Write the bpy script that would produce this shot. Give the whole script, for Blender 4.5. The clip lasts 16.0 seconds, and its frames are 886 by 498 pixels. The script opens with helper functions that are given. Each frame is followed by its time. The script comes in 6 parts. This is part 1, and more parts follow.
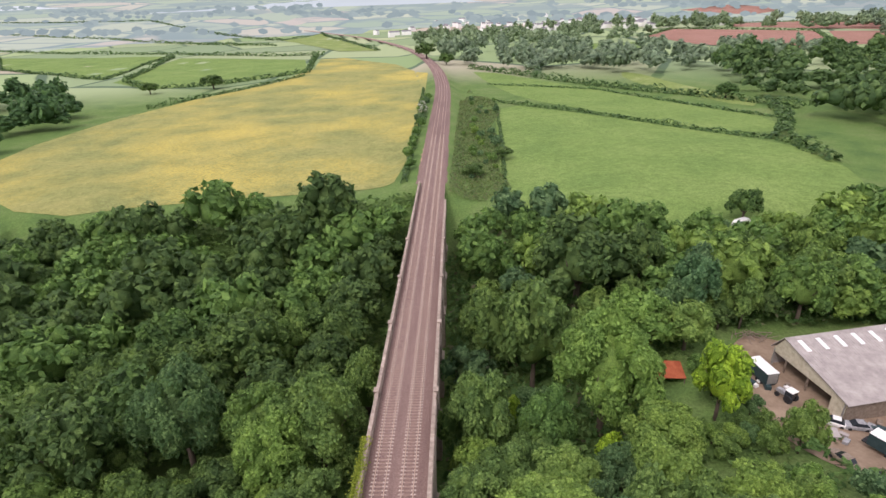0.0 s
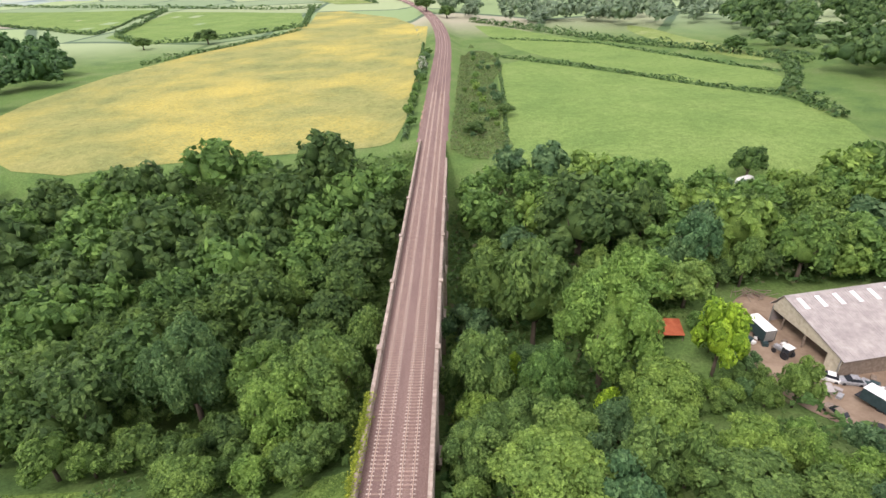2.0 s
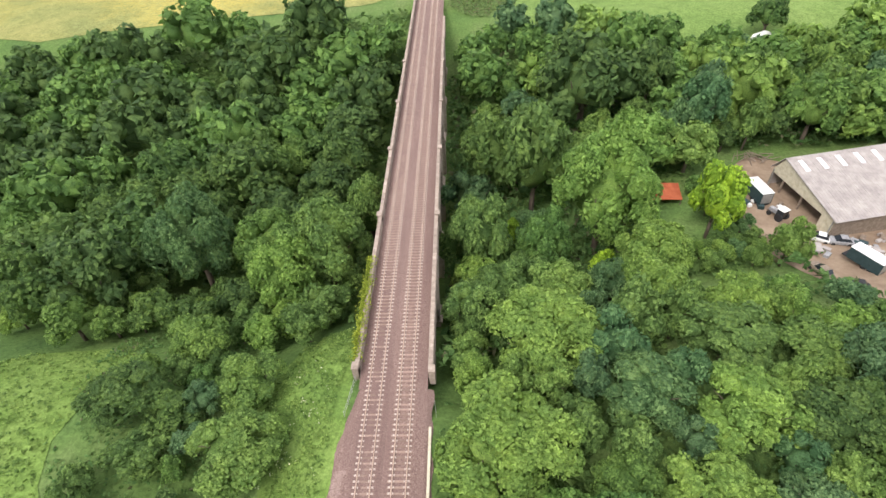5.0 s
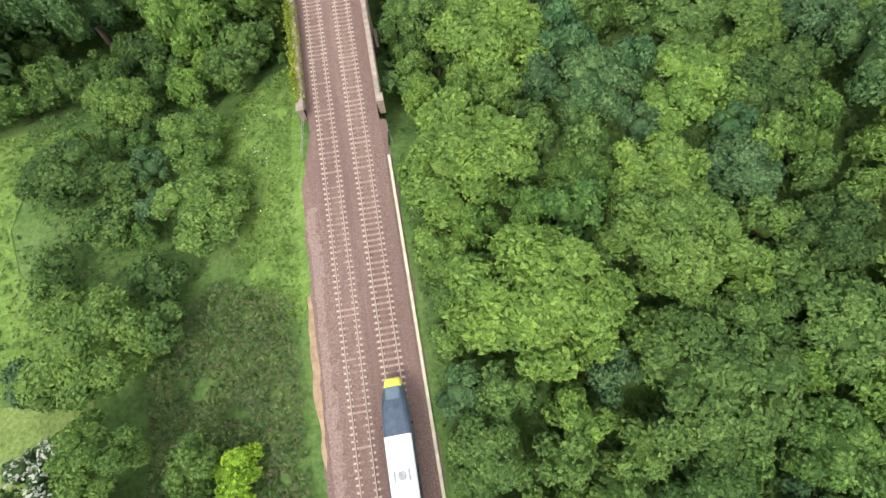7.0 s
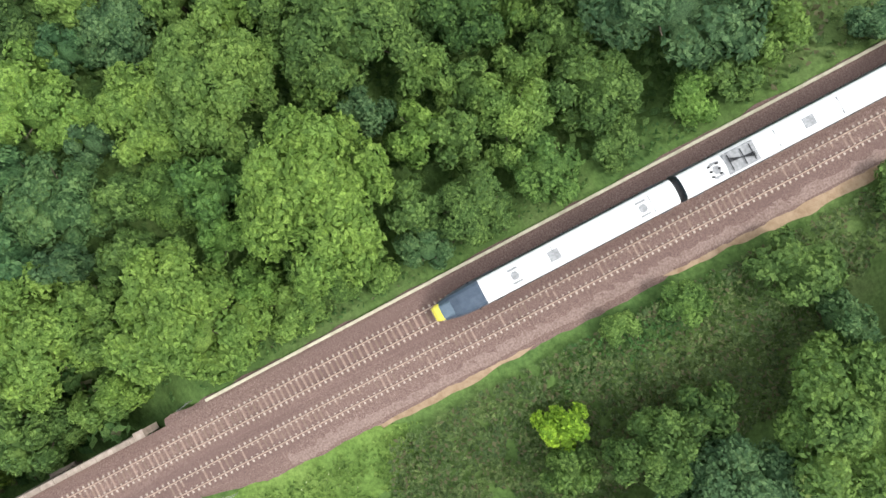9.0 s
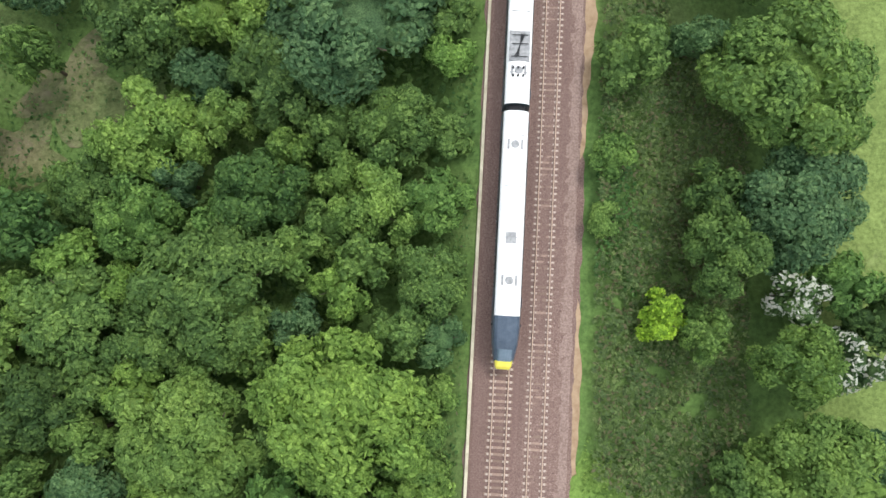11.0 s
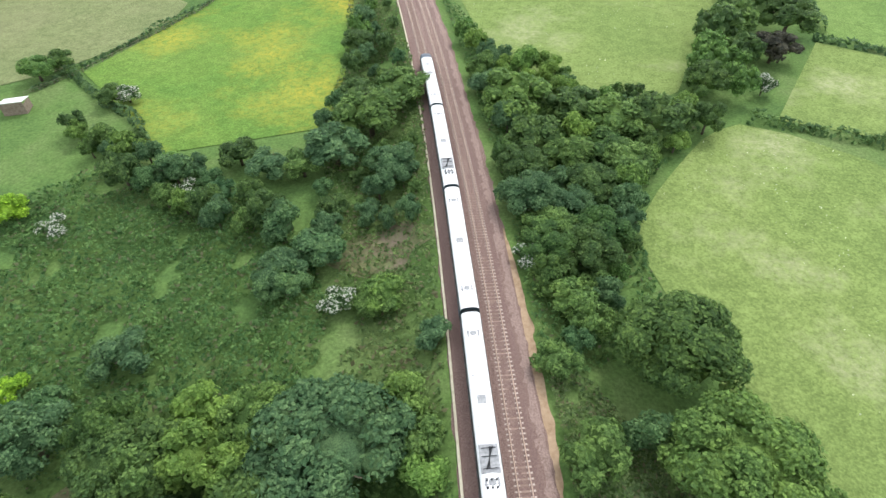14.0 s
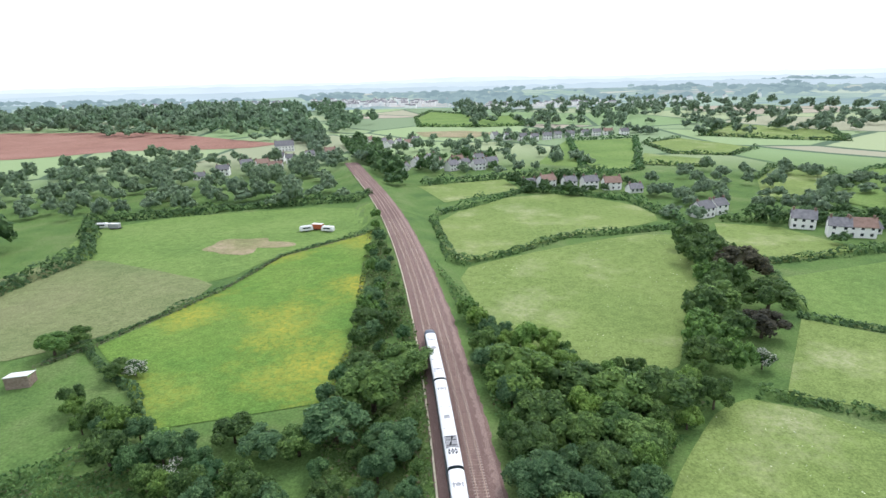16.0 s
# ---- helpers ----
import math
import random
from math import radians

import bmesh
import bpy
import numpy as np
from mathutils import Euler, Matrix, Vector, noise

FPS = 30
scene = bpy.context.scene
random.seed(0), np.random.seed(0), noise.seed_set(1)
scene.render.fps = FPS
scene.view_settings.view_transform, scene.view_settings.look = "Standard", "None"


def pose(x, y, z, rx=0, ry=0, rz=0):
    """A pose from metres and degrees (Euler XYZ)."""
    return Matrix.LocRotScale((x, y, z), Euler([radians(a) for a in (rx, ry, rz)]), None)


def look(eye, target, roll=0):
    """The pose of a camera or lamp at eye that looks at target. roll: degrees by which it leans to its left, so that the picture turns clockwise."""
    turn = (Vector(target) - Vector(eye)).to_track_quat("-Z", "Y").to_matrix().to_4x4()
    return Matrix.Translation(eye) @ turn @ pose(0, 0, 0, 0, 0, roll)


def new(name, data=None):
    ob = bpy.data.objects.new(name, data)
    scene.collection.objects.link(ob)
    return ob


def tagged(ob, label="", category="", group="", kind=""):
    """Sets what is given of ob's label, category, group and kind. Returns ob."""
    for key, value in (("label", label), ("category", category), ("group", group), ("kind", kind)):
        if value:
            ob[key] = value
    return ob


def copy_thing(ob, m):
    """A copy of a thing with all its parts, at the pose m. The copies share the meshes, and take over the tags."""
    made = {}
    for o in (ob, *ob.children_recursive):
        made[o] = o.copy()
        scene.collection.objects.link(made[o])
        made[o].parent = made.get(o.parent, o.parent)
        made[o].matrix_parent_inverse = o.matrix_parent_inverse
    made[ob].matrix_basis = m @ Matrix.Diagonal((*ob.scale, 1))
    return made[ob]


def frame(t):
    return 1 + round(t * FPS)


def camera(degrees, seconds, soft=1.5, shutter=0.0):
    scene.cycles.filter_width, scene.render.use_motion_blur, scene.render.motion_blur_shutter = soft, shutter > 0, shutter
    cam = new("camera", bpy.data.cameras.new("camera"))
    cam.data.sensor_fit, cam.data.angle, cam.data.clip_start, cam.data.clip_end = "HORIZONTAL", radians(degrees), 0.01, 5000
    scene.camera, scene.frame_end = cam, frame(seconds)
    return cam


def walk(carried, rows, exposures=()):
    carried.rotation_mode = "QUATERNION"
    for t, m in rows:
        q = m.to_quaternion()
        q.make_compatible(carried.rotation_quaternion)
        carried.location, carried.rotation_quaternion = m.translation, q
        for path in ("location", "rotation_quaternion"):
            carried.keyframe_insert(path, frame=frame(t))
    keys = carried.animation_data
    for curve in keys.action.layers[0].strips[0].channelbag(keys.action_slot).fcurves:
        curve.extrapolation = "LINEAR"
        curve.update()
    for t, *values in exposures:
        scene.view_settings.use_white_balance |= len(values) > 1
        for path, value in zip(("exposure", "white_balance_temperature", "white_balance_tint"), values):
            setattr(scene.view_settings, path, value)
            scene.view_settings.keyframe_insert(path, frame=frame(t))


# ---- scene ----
# camera: a drone that hovers over the line, tips down, swings round and looks up again
cam = camera(78.16, 16.0)
PATH = [
    (0.0, 7.39, -24.69, 56.50, 65.63, 1.81, 1.18),
    (0.5, 7.32, -24.64, 56.53, 64.80, 1.84, 1.14),
    (1.0, 7.31, -24.60, 56.50, 63.98, 1.90, 1.15),
    (1.5, 7.25, -24.59, 56.47, 63.12, 1.91, 1.16),
    (2.0, 7.22, -24.59, 56.42, 61.35, 1.96, 1.18),
    (2.5, 7.21, -24.56, 56.38, 59.27, 2.06, 1.17),
    (3.0, 7.21, -24.57, 56.31, 57.22, 2.15, 1.16),
    (3.2, 7.22, -24.61, 56.27, 56.39, 2.16, 1.16),
    (5.3, 7.53, -25.30, 55.53, 45.09, 2.73, 0.57),
    (5.5, 7.51, -25.34, 55.43, 42.74, 2.72, 0.19),
    (6.0, 7.30, -25.43, 55.17, 36.11, 2.79, -1.52),
    (6.5, 6.90, -25.53, 54.84, 28.61, 2.80, -4.43),
    (7.0, 6.09, -25.53, 54.75, 19.83, 2.49, -9.98),
    (7.5, 5.21, -25.13, 54.73, 10.38, 2.33, -21.64),
    (8.0, 4.47, -24.28, 54.64, 4.29, 2.66, -43.70),
    (8.2, 4.32, -24.08, 54.64, 2.56, 3.23, -59.10),
    (10.3, 4.77, -24.96, 55.45, -0.42, 1.54, -175.41),
    (10.5, 4.81, -25.03, 55.60, 0.60, 1.52, -175.92),
    (11.0, 4.82, -25.13, 56.04, 4.98, 1.54, -176.78),
    (11.5, 4.85, -25.13, 56.57, 10.98, 1.48, -178.06),
    (12.0, 4.92, -25.16, 57.09, 17.31, 1.42, 179.93),
    (12.5, 4.99, -25.17, 57.63, 24.05, 1.32, 177.80),
    (13.0, 5.07, -25.22, 58.22, 31.13, 1.25, 176.48),
    (13.5, 5.15, -25.36, 58.84, 38.16, 1.24, 176.27),
    (14.0, 5.31, -25.63, 59.37, 45.08, 1.20, 176.26),
    (14.5, 5.47, -25.96, 59.66, 52.01, 1.21, 176.19),
    (15.0, 5.39, -26.50, 59.80, 59.10, 1.27, 176.29),
    (15.5, 5.30, -26.84, 59.84, 65.76, 1.35, 176.41),
    (16.0, 5.28, -26.88, 59.77, 72.82, 1.37, 176.53),
]
EXPOSURES = [(0.0, 0.24, 6500, 24), (1.5, 0.5, 6550, 21), (3.0, 0.64, 6500, 18), (5.5, 0.72, 6500, 12), (8.0, 0.66, 6400, 7), (10.5, 0.46, 6250, 7), (13.5, 0.58, 6200, 7), (15.0, 0.54, 6000, 10), (16.0, 0.32, 5900, 11)]
walk(cam, [(t, pose(*p)) for t, *p in PATH], EXPOSURES)

# ---- light: bright overcast ----
world = bpy.data.worlds.new("overcast_sky")
scene.world = world
world.use_nodes = True
wn, wl = world.node_tree.nodes, world.node_tree.links
sky = wn.new("ShaderNodeTexSky")
sky.sky_type, sky.sun_disc = 'NISHITA', False
sky.sun_elevation, sky.sun_rotation = radians(52), radians(215)
sky.dust_density, sky.air_density, sky.ozone_density = 6.0, 1.0, 1.0
cloud = wn.new("ShaderNodeMix")
cloud.data_type = 'RGBA'
cloud.inputs[0].default_value = 0.8
cloud.inputs[7].default_value = (11.4, 11.7, 11.9, 1)
wl.new(sky.outputs[0], cloud.inputs[6])
wl.new(cloud.outputs[2], wn["Background"].inputs[0])
wn["Background"].inputs[1].default_value = 0.1
sun_data = bpy.data.lights.new("sun", 'SUN')
sun_data.energy, sun_data.angle, sun_data.color = 1.5, radians(14), (1, 0.96, 0.9)
sun = new("sun", sun_data)
SUN_AZ = radians(215)
sun.matrix_world = look((0, 0, 200), (-200 * math.sin(SUN_AZ) * 0.78, -200 * math.cos(SUN_AZ) * 0.78, 0))

# ---- materials ----
class Nodes:
    """A node material in short."""
    def __init__(self, name, rough=0.9, metal=0.0, spec=0.3):
        self.mat = bpy.data.materials.new(name)
        self.mat.use_nodes = True
        self.n, self.l = self.mat.node_tree.nodes, self.mat.node_tree.links
        self.b = self.n["Principled BSDF"]
        self.b.inputs["Roughness"].default_value = rough
        self.b.inputs["Metallic"].default_value = metal
        self.b.inputs["Specular IOR Level"].default_value = spec
        self.geo = self.n.new("ShaderNodeNewGeometry")
        self.info = self.n.new("ShaderNodeObjectInfo")
        self.tex = self.n.new("ShaderNodeTexCoord")

    def noise(self, scale, detail=4, rough=0.6, local=False, stretch=None):
        t = self.n.new("ShaderNodeTexNoise")
        t.inputs["Scale"].default_value, t.inputs["Detail"].default_value = scale, detail
        t.inputs["Roughness"].default_value = rough
        src = self.tex.outputs["Object"] if local else self.geo.outputs["Position"]
        if stretch:
            mp = self.n.new("ShaderNodeMapping")
            mp.inputs["Scale"].default_value = stretch
            self.l.new(src, mp.inputs[0])
            src = mp.outputs[0]
        self.l.new(src, t.inputs["Vector"])
        return t.outputs["Fac"]

    def ramp(self, fac, stops):
        r = self.n.new("ShaderNodeValToRGB")
        el = r.color_ramp.elements
        while len(el) < len(stops):
            el.new(0.5)
        for e, (p, c) in zip(el, stops):
            e.position, e.color = p, (*c, 1)
        self.l.new(fac, r.inputs[0])
        return r.outputs[0]

    def mix(self, fac, a, b, mode='MIX'):
        m = self.n.new("ShaderNodeMix")
        m.data_type, m.blend_type = 'RGBA', mode
        for v, s in ((fac, 0), (a, 6), (b, 7)):
            if isinstance(v, (int, float)):
                m.inputs[s].default_value = v
            elif isinstance(v, tuple):
                m.inputs[s].default_value = (*v, 1)
            else:
                self.l.new(v, m.inputs[s])
        return m.outputs[2]

    def maths(self, op, a, b=0.0):
        m = self.n.new("ShaderNodeMath")
        m.operation = op
        for v, s in ((a, 0), (b, 1)):
            if isinstance(v, (int, float)):
                m.inputs[s].default_value = v
            else:
                self.l.new(v, m.inputs[s])
        return m.outputs[0]

    def colour(self, c):
        if isinstance(c, tuple):
            self.b.inputs["Base Color"].default_value = (*c, 1)
        else:
            self.l.new(c, self.b.inputs["Base Color"])
        return self

    def bump(self, h, strength=0.5, dist=0.05):
        k = self.n.new("ShaderNodeBump")
        k.inputs["Strength"].default_value, k.inputs["Distance"].default_value = strength, dist
        self.l.new(h, k.inputs["Height"])
        self.l.new(k.outputs[0], self.b.inputs["Normal"])
        return self


def foliage(name, dark, light, extra=None, share=0.0):
    """Leaves: tint by tree, by leaf spray, and by noise at two scales; some light passes through."""
    m = Nodes(name, rough=0.6, spec=0.2)
    c = m.ramp(m.geo.outputs["Random Per Island"], [(0.0, tuple(v * 0.8 for v in dark)), (0.35, dark), (0.75, light), (1.0, tuple(v * 1.2 for v in light))])
    tint = m.ramp(m.info.outputs["Random"], [(0.0, (0.85, 0.86, 0.82)), (0.4, (1.0, 1.0, 1.0)), (0.75, (1.07, 1.06, 0.88)), (1.0, (0.88, 1.0, 0.95))])
    c = m.mix(1.0, c, tint, 'MULTIPLY')
    patch = m.ramp(m.noise(0.3, 3), [(0.38, (0.8, 0.85, 0.8)), (0.62, (1.18, 1.14, 1.0))])
    c = m.mix(1.0, c, patch, 'MULTIPLY')
    grain = m.noise(5.5, 3, 0.7)
    speck = m.ramp(grain, [(0.34, (0.6, 0.64, 0.62)), (0.62, (1.38, 1.35, 1.3))])
    c = m.mix(1.0, c, speck, 'MULTIPLY')
    if extra:
        pick = m.ramp(m.geo.outputs["Random Per Island"], [(1 - share - 0.01, (0, 0, 0)), (1 - share, (1, 1, 1))])
        c = m.mix(pick, c, extra)
    m.colour(c).bump(grain, 0.8, 0.2)
    tr = m.n.new("ShaderNodeBsdfTranslucent")
    mx = m.n.new("ShaderNodeMixShader")
    mx.inputs[0].default_value = 0.38
    m.l.new(c, tr.inputs[0])
    m.l.new(m.b.outputs[0], mx.inputs[1])
    m.l.new(tr.outputs[0], mx.inputs[2])
    m.l.new(mx.outputs[0], m.n["Material Output"].inputs[0])
    return m.mat


def grass(name, a, b, c, flower=None, scale=0.05, flower_scale=0.02, share=0.5):
    m = Nodes(name, rough=0.95, spec=0.1)
    col = m.ramp(m.noise(scale, 5), [(0.3, a), (0.5, b), (0.72, c)])
    fine = m.noise(2.2, 5, 0.7)
    col = m.mix(1.0, col, m.ramp(fine, [(0.3, (0.6, 0.62, 0.55)), (0.68, (1.3, 1.3, 1.25))]), 'MULTIPLY')
    tuft = m.noise(0.42, 4, 0.75)
    col = m.mix(1.0, col, m.ramp(tuft, [(0.36, (0.83, 0.84, 0.8)), (0.64, (1.14, 1.13, 1.1))]), 'MULTIPLY')
    if flower:
        big = m.ramp(m.noise(flower_scale, 4), [(share - 0.08, (0, 0, 0)), (share + 0.14, (1, 1, 1))])
        dots = m.ramp(m.noise(0.9, 5, 0.75), [(0.4, (0.15, 0.15, 0.15)), (0.6, (1, 1, 1))])
        col = m.mix(m.mix(1.0, big, dots, 'MULTIPLY'), col, flower)
    return m.colour(col).bump(fine, 0.7, 0.25).mat


def plain(name, a, b, scale=2.0, rough=0.8, metal=0.0, bump=0.3, dist=0.02, local=True, vary=0.0, stretch=None):
    m = Nodes(name, rough=rough, metal=metal)
    f = m.noise(scale, 6, 0.65, local, stretch)
    col = m.ramp(f, [(0.32, a), (0.68, b)])
    if vary:
        col = m.mix(m.maths('MULTIPLY', m.info.outputs["Random"], vary), col, tuple(v * 0.45 for v in a))
    return m.colour(col).bump(m.noise(scale * 6, 4, 0.6, local), bump, dist).mat


LEAF = [
    foliage("leaf_mid_green", (0.108, 0.19, 0.06), (0.18, 0.285, 0.09)),
    foliage("leaf_light_green", (0.15, 0.25, 0.068), (0.232, 0.352, 0.104)),
    foliage("leaf_dark_green", (0.07, 0.13, 0.046), (0.12, 0.197, 0.066)),
    foliage("leaf_lime", (0.21, 0.36, 0.04), (0.35, 0.52, 0.06)),
    foliage("leaf_blossom", (0.1, 0.18, 0.075), (0.16, 0.25, 0.11), (0.68, 0.68, 0.6), 0.4),
    foliage("leaf_grey_green", (0.08, 0.16, 0.078), (0.14, 0.235, 0.115)),
    foliage("leaf_copper", (0.06, 0.06, 0.05), (0.1, 0.095, 0.07)),
]
BARK = plain("bark", (0.07, 0.055, 0.04), (0.15, 0.12, 0.09), 3, 0.95)
HEDGE = foliage("leaf_hedge", (0.07, 0.135, 0.06), (0.12, 0.2, 0.085))
# far woods: leaf colour lightened and greyed to stand in for haze
FAR_LEAF_HAZED = foliage("leaf_far_wood_hazed", (0.165, 0.235, 0.175), (0.215, 0.295, 0.215))
BRAMBLE = foliage("leaf_bramble", (0.08, 0.165, 0.055), (0.14, 0.24, 0.085), (0.15, 0.16, 0.08), 0.08)
SCRUB = foliage("leaf_scrub_brown", (0.12, 0.18, 0.076), (0.18, 0.245, 0.102), (0.17, 0.165, 0.085), 0.16)
TUFT = foliage("blade_long_grass", (0.125, 0.21, 0.055), (0.2, 0.29, 0.085))
IVY = foliage("leaf_ivy", (0.2, 0.26, 0.03), (0.33, 0.38, 0.06))
BLOSSOM = foliage("petal_white", (0.55, 0.56, 0.46), (0.78, 0.78, 0.7))
UNDER = foliage("leaf_understorey", (0.085, 0.155, 0.055), (0.14, 0.225, 0.08))

GRASS_LIGHT = grass("grass_pasture", (0.125, 0.2, 0.06), (0.155, 0.235, 0.07), (0.185, 0.26, 0.085), scale=0.03)
GRASS_PALE = grass("grass_hay", (0.158, 0.22, 0.07), (0.188, 0.248, 0.082), (0.225, 0.278, 0.1), (0.36, 0.37, 0.21), 0.025, 0.05, 0.62)
GRASS_RICH = grass("grass_rich", (0.11, 0.19, 0.05), (0.15, 0.235, 0.06), (0.19, 0.27, 0.08), scale=0.12)
BUTTERCUP = grass("meadow_buttercup", (0.1, 0.195, 0.045), (0.135, 0.225, 0.05), (0.165, 0.245, 0.06), (0.4, 0.35, 0.05), 0.05, 0.03, 0.55)
RAGWORT = grass("meadow_yellow", (0.19, 0.21, 0.085), (0.25, 0.255, 0.1), (0.3, 0.285, 0.115), (0.54, 0.42, 0.1), 0.05, 0.014, 0.52)
GRASS_WORN = grass("grass_worn", (0.15, 0.19, 0.085), (0.19, 0.215, 0.105), (0.225, 0.225, 0.13), scale=0.02)
TRODDEN = grass("grass_trodden", (0.11, 0.15, 0.06), (0.15, 0.175, 0.08), (0.19, 0.18, 0.1), (0.24, 0.18, 0.14), 0.1, 0.13, 0.54)
SANDY_GRASS = grass("grass_sandy", (0.2, 0.21, 0.1), (0.25, 0.23, 0.13), (0.29, 0.25, 0.16), (0.4, 0.31, 0.22), 0.05, 0.06, 0.47)
PLOUGH = grass("soil_red", (0.26, 0.135, 0.115), (0.3, 0.16, 0.135), (0.34, 0.19, 0.165), scale=0.02)
DIRT = plain("dirt_track", (0.19, 0.13, 0.09), (0.32, 0.24, 0.17), 0.3, 0.95, bump=0.6, dist=0.1, local=False)
SAND = plain("sandy_earth", (0.27, 0.18, 0.11), (0.42, 0.3, 0.2), 1.1, 0.95, bump=0.6, dist=0.1, local=False)
BALLAST = Nodes("ballast", rough=0.95)
_c = BALLAST.ramp(BALLAST.noise(7, 6, 0.8), [(0.32, (0.085, 0.053, 0.045)), (0.52, (0.21, 0.137, 0.118)), (0.7, (0.41, 0.3, 0.27))])
_c = BALLAST.mix(BALLAST.ramp(BALLAST.noise(0.25, 3, stretch=(1, 0.12, 1)), [(0.42, (0, 0, 0)), (0.64, (0.7, 0.7, 0.7))]), _c, (0.15, 0.095, 0.085))
BALLAST = BALLAST.colour(_c).bump(BALLAST.noise(9, 4, 0.7), 0.9, 0.06).mat
CONCRETE = plain("sleeper_concrete", (0.24, 0.155, 0.122), (0.38, 0.275, 0.228), 3, 0.9, vary=0.6)
CHAIR = plain("rail_fastening_pale", (0.36, 0.29, 0.245), (0.58, 0.49, 0.43), 4, 0.8)
SHOULDER = plain("fresh_pale_ballast", (0.17, 0.11, 0.094), (0.36, 0.262, 0.23), 5, 0.95, bump=0.9, dist=0.05, local=False)
PALE = plain("pale_concrete", (0.42, 0.37, 0.27), (0.62, 0.57, 0.44), 1.2, 0.9, local=False)
RAIL = plain("rail_steel", (0.42, 0.29, 0.23), (0.58, 0.44, 0.36), 4, 0.5, 0.2)
STONE = plain("viaduct_stone", (0.27, 0.21, 0.17), (0.45, 0.37, 0.31), 1.4, 0.95, bump=0.8, dist=0.05, local=False, vary=0.35)
TIMBER = plain("weathered_timber", (0.17, 0.13, 0.1), (0.3, 0.24, 0.19), 2, 0.9)
METAL = plain("galvanised_steel", (0.33, 0.33, 0.32), (0.45, 0.45, 0.43), 3, 0.5, 0.6)
ROOF_WHITE = plain("coach_roof_white", (0.74, 0.73, 0.74), (0.84, 0.83, 0.84), 0.9, 0.4, bump=0.05)
COACH_SIDE = plain("coach_side_green", (0.03, 0.05, 0.06), (0.045, 0.07, 0.08), 1, 0.35, bump=0.05)
CAB_BLUE = plain("cab_slate_blue", (0.055, 0.075, 0.11), (0.085, 0.11, 0.15), 1.5, 0.35, bump=0.05)
YELLOW = plain("warning_yellow", (0.8, 0.68, 0.09), (0.86, 0.75, 0.13), 2, 0.45, bump=0.05)
GLASS_DARK = plain("window_dark", (0.02, 0.025, 0.03), (0.035, 0.04, 0.05), 2, 0.12, bump=0.0)
SCREEN = plain("windscreen_glass", (0.12, 0.17, 0.22), (0.17, 0.22, 0.28), 1, 0.1, bump=0.0)
BLACK = plain("black_rubber", (0.015, 0.015, 0.017), (0.04, 0.04, 0.045), 3, 0.7)
GREY = plain("grey_equipment", (0.2, 0.2, 0.21), (0.4, 0.4, 0.41), 3, 0.6)
SHEET = plain("grey_roof_sheet", (0.27, 0.24, 0.23), (0.42, 0.38, 0.36), 0.5, 0.8, bump=0.2, local=False)
RUST = plain("rusted_sheet", (0.3, 0.07, 0.03), (0.45, 0.13, 0.06), 0.8, 0.85, local=False)
SKYLIGHT = plain("clear_roof_sheet", (0.7, 0.7, 0.7), (0.82, 0.82, 0.82), 1, 0.4)
WHITE = plain("white_paint", (0.68, 0.68, 0.66), (0.82, 0.82, 0.8), 1.3, 0.6)
NAVY = plain("dark_green_paint", (0.02, 0.045, 0.05), (0.04, 0.07, 0.075), 1.3, 0.5)
RENDER_WHITE = plain("house_render", (0.76, 0.75, 0.72), (0.86, 0.85, 0.83), 0.4, 0.9, local=False, vary=0.1)
SLATE = plain("slate_roof", (0.13, 0.13, 0.14), (0.25, 0.24, 0.25), 0.8, 0.7, local=False, vary=0.3)
TILE = plain("brown_tile_roof", (0.2, 0.13, 0.1), (0.3, 0.2, 0.16), 0.8, 0.8, local=False)

# ---- shape helpers ----
def mesh(name, verts, faces, mats, smooth=False):
    me = bpy.data.meshes.new(name)
    me.from_pydata(verts, [], faces)
    for m in (mats if isinstance(mats, (list, tuple)) else [mats]):
        me.materials.append(m)
    if smooth:
        me.polygons.foreach_set("use_smooth", [True] * len(me.polygons))
    me.update()
    return me


def part(name, me, parent=None, label="", at=None):
    ob = new(name, me)
    if parent:
        ob.parent = parent
    if at is not None:
        ob.matrix_basis = at
    if label:
        ob["label"] = label
    return ob


def box_data(x0, x1, y0, y1, z0, z1, bev=0.0):
    """Vertices and faces of a box with bevelled top edges."""
    b = bev
    v = [(x0, y0, z0), (x1, y0, z0), (x1, y1, z0), (x0, y1, z0), (x0, y0, z1 - b), (x1, y0, z1 - b), (x1, y1, z1 - b), (x0, y1, z1 - b)]
    f = [(3, 2, 1, 0), (0, 1, 5, 4), (1, 2, 6, 5), (2, 3, 7, 6), (3, 0, 4, 7)]
    if b:
        v += [(x0 + b, y0 + b, z1), (x1 - b, y0 + b, z1), (x1 - b, y1 - b, z1), (x0 + b, y1 - b, z1)]
        f += [(4, 5, 9, 8), (5, 6, 10, 9), (6, 7, 11, 10), (7, 4, 8, 11), (8, 9, 10, 11)]
    else:
        f += [(4, 5, 6, 7)]
    return v, f


def boxes(name, dims, mats, bev=0.0):
    """One mesh out of several boxes."""
    vs, fs = [], []
    for d in dims:
        v, f = box_data(*d, bev)
        fs += [tuple(i + len(vs) for i in q) for q in f]
        vs += v
    return mesh(name, vs, fs, mats)


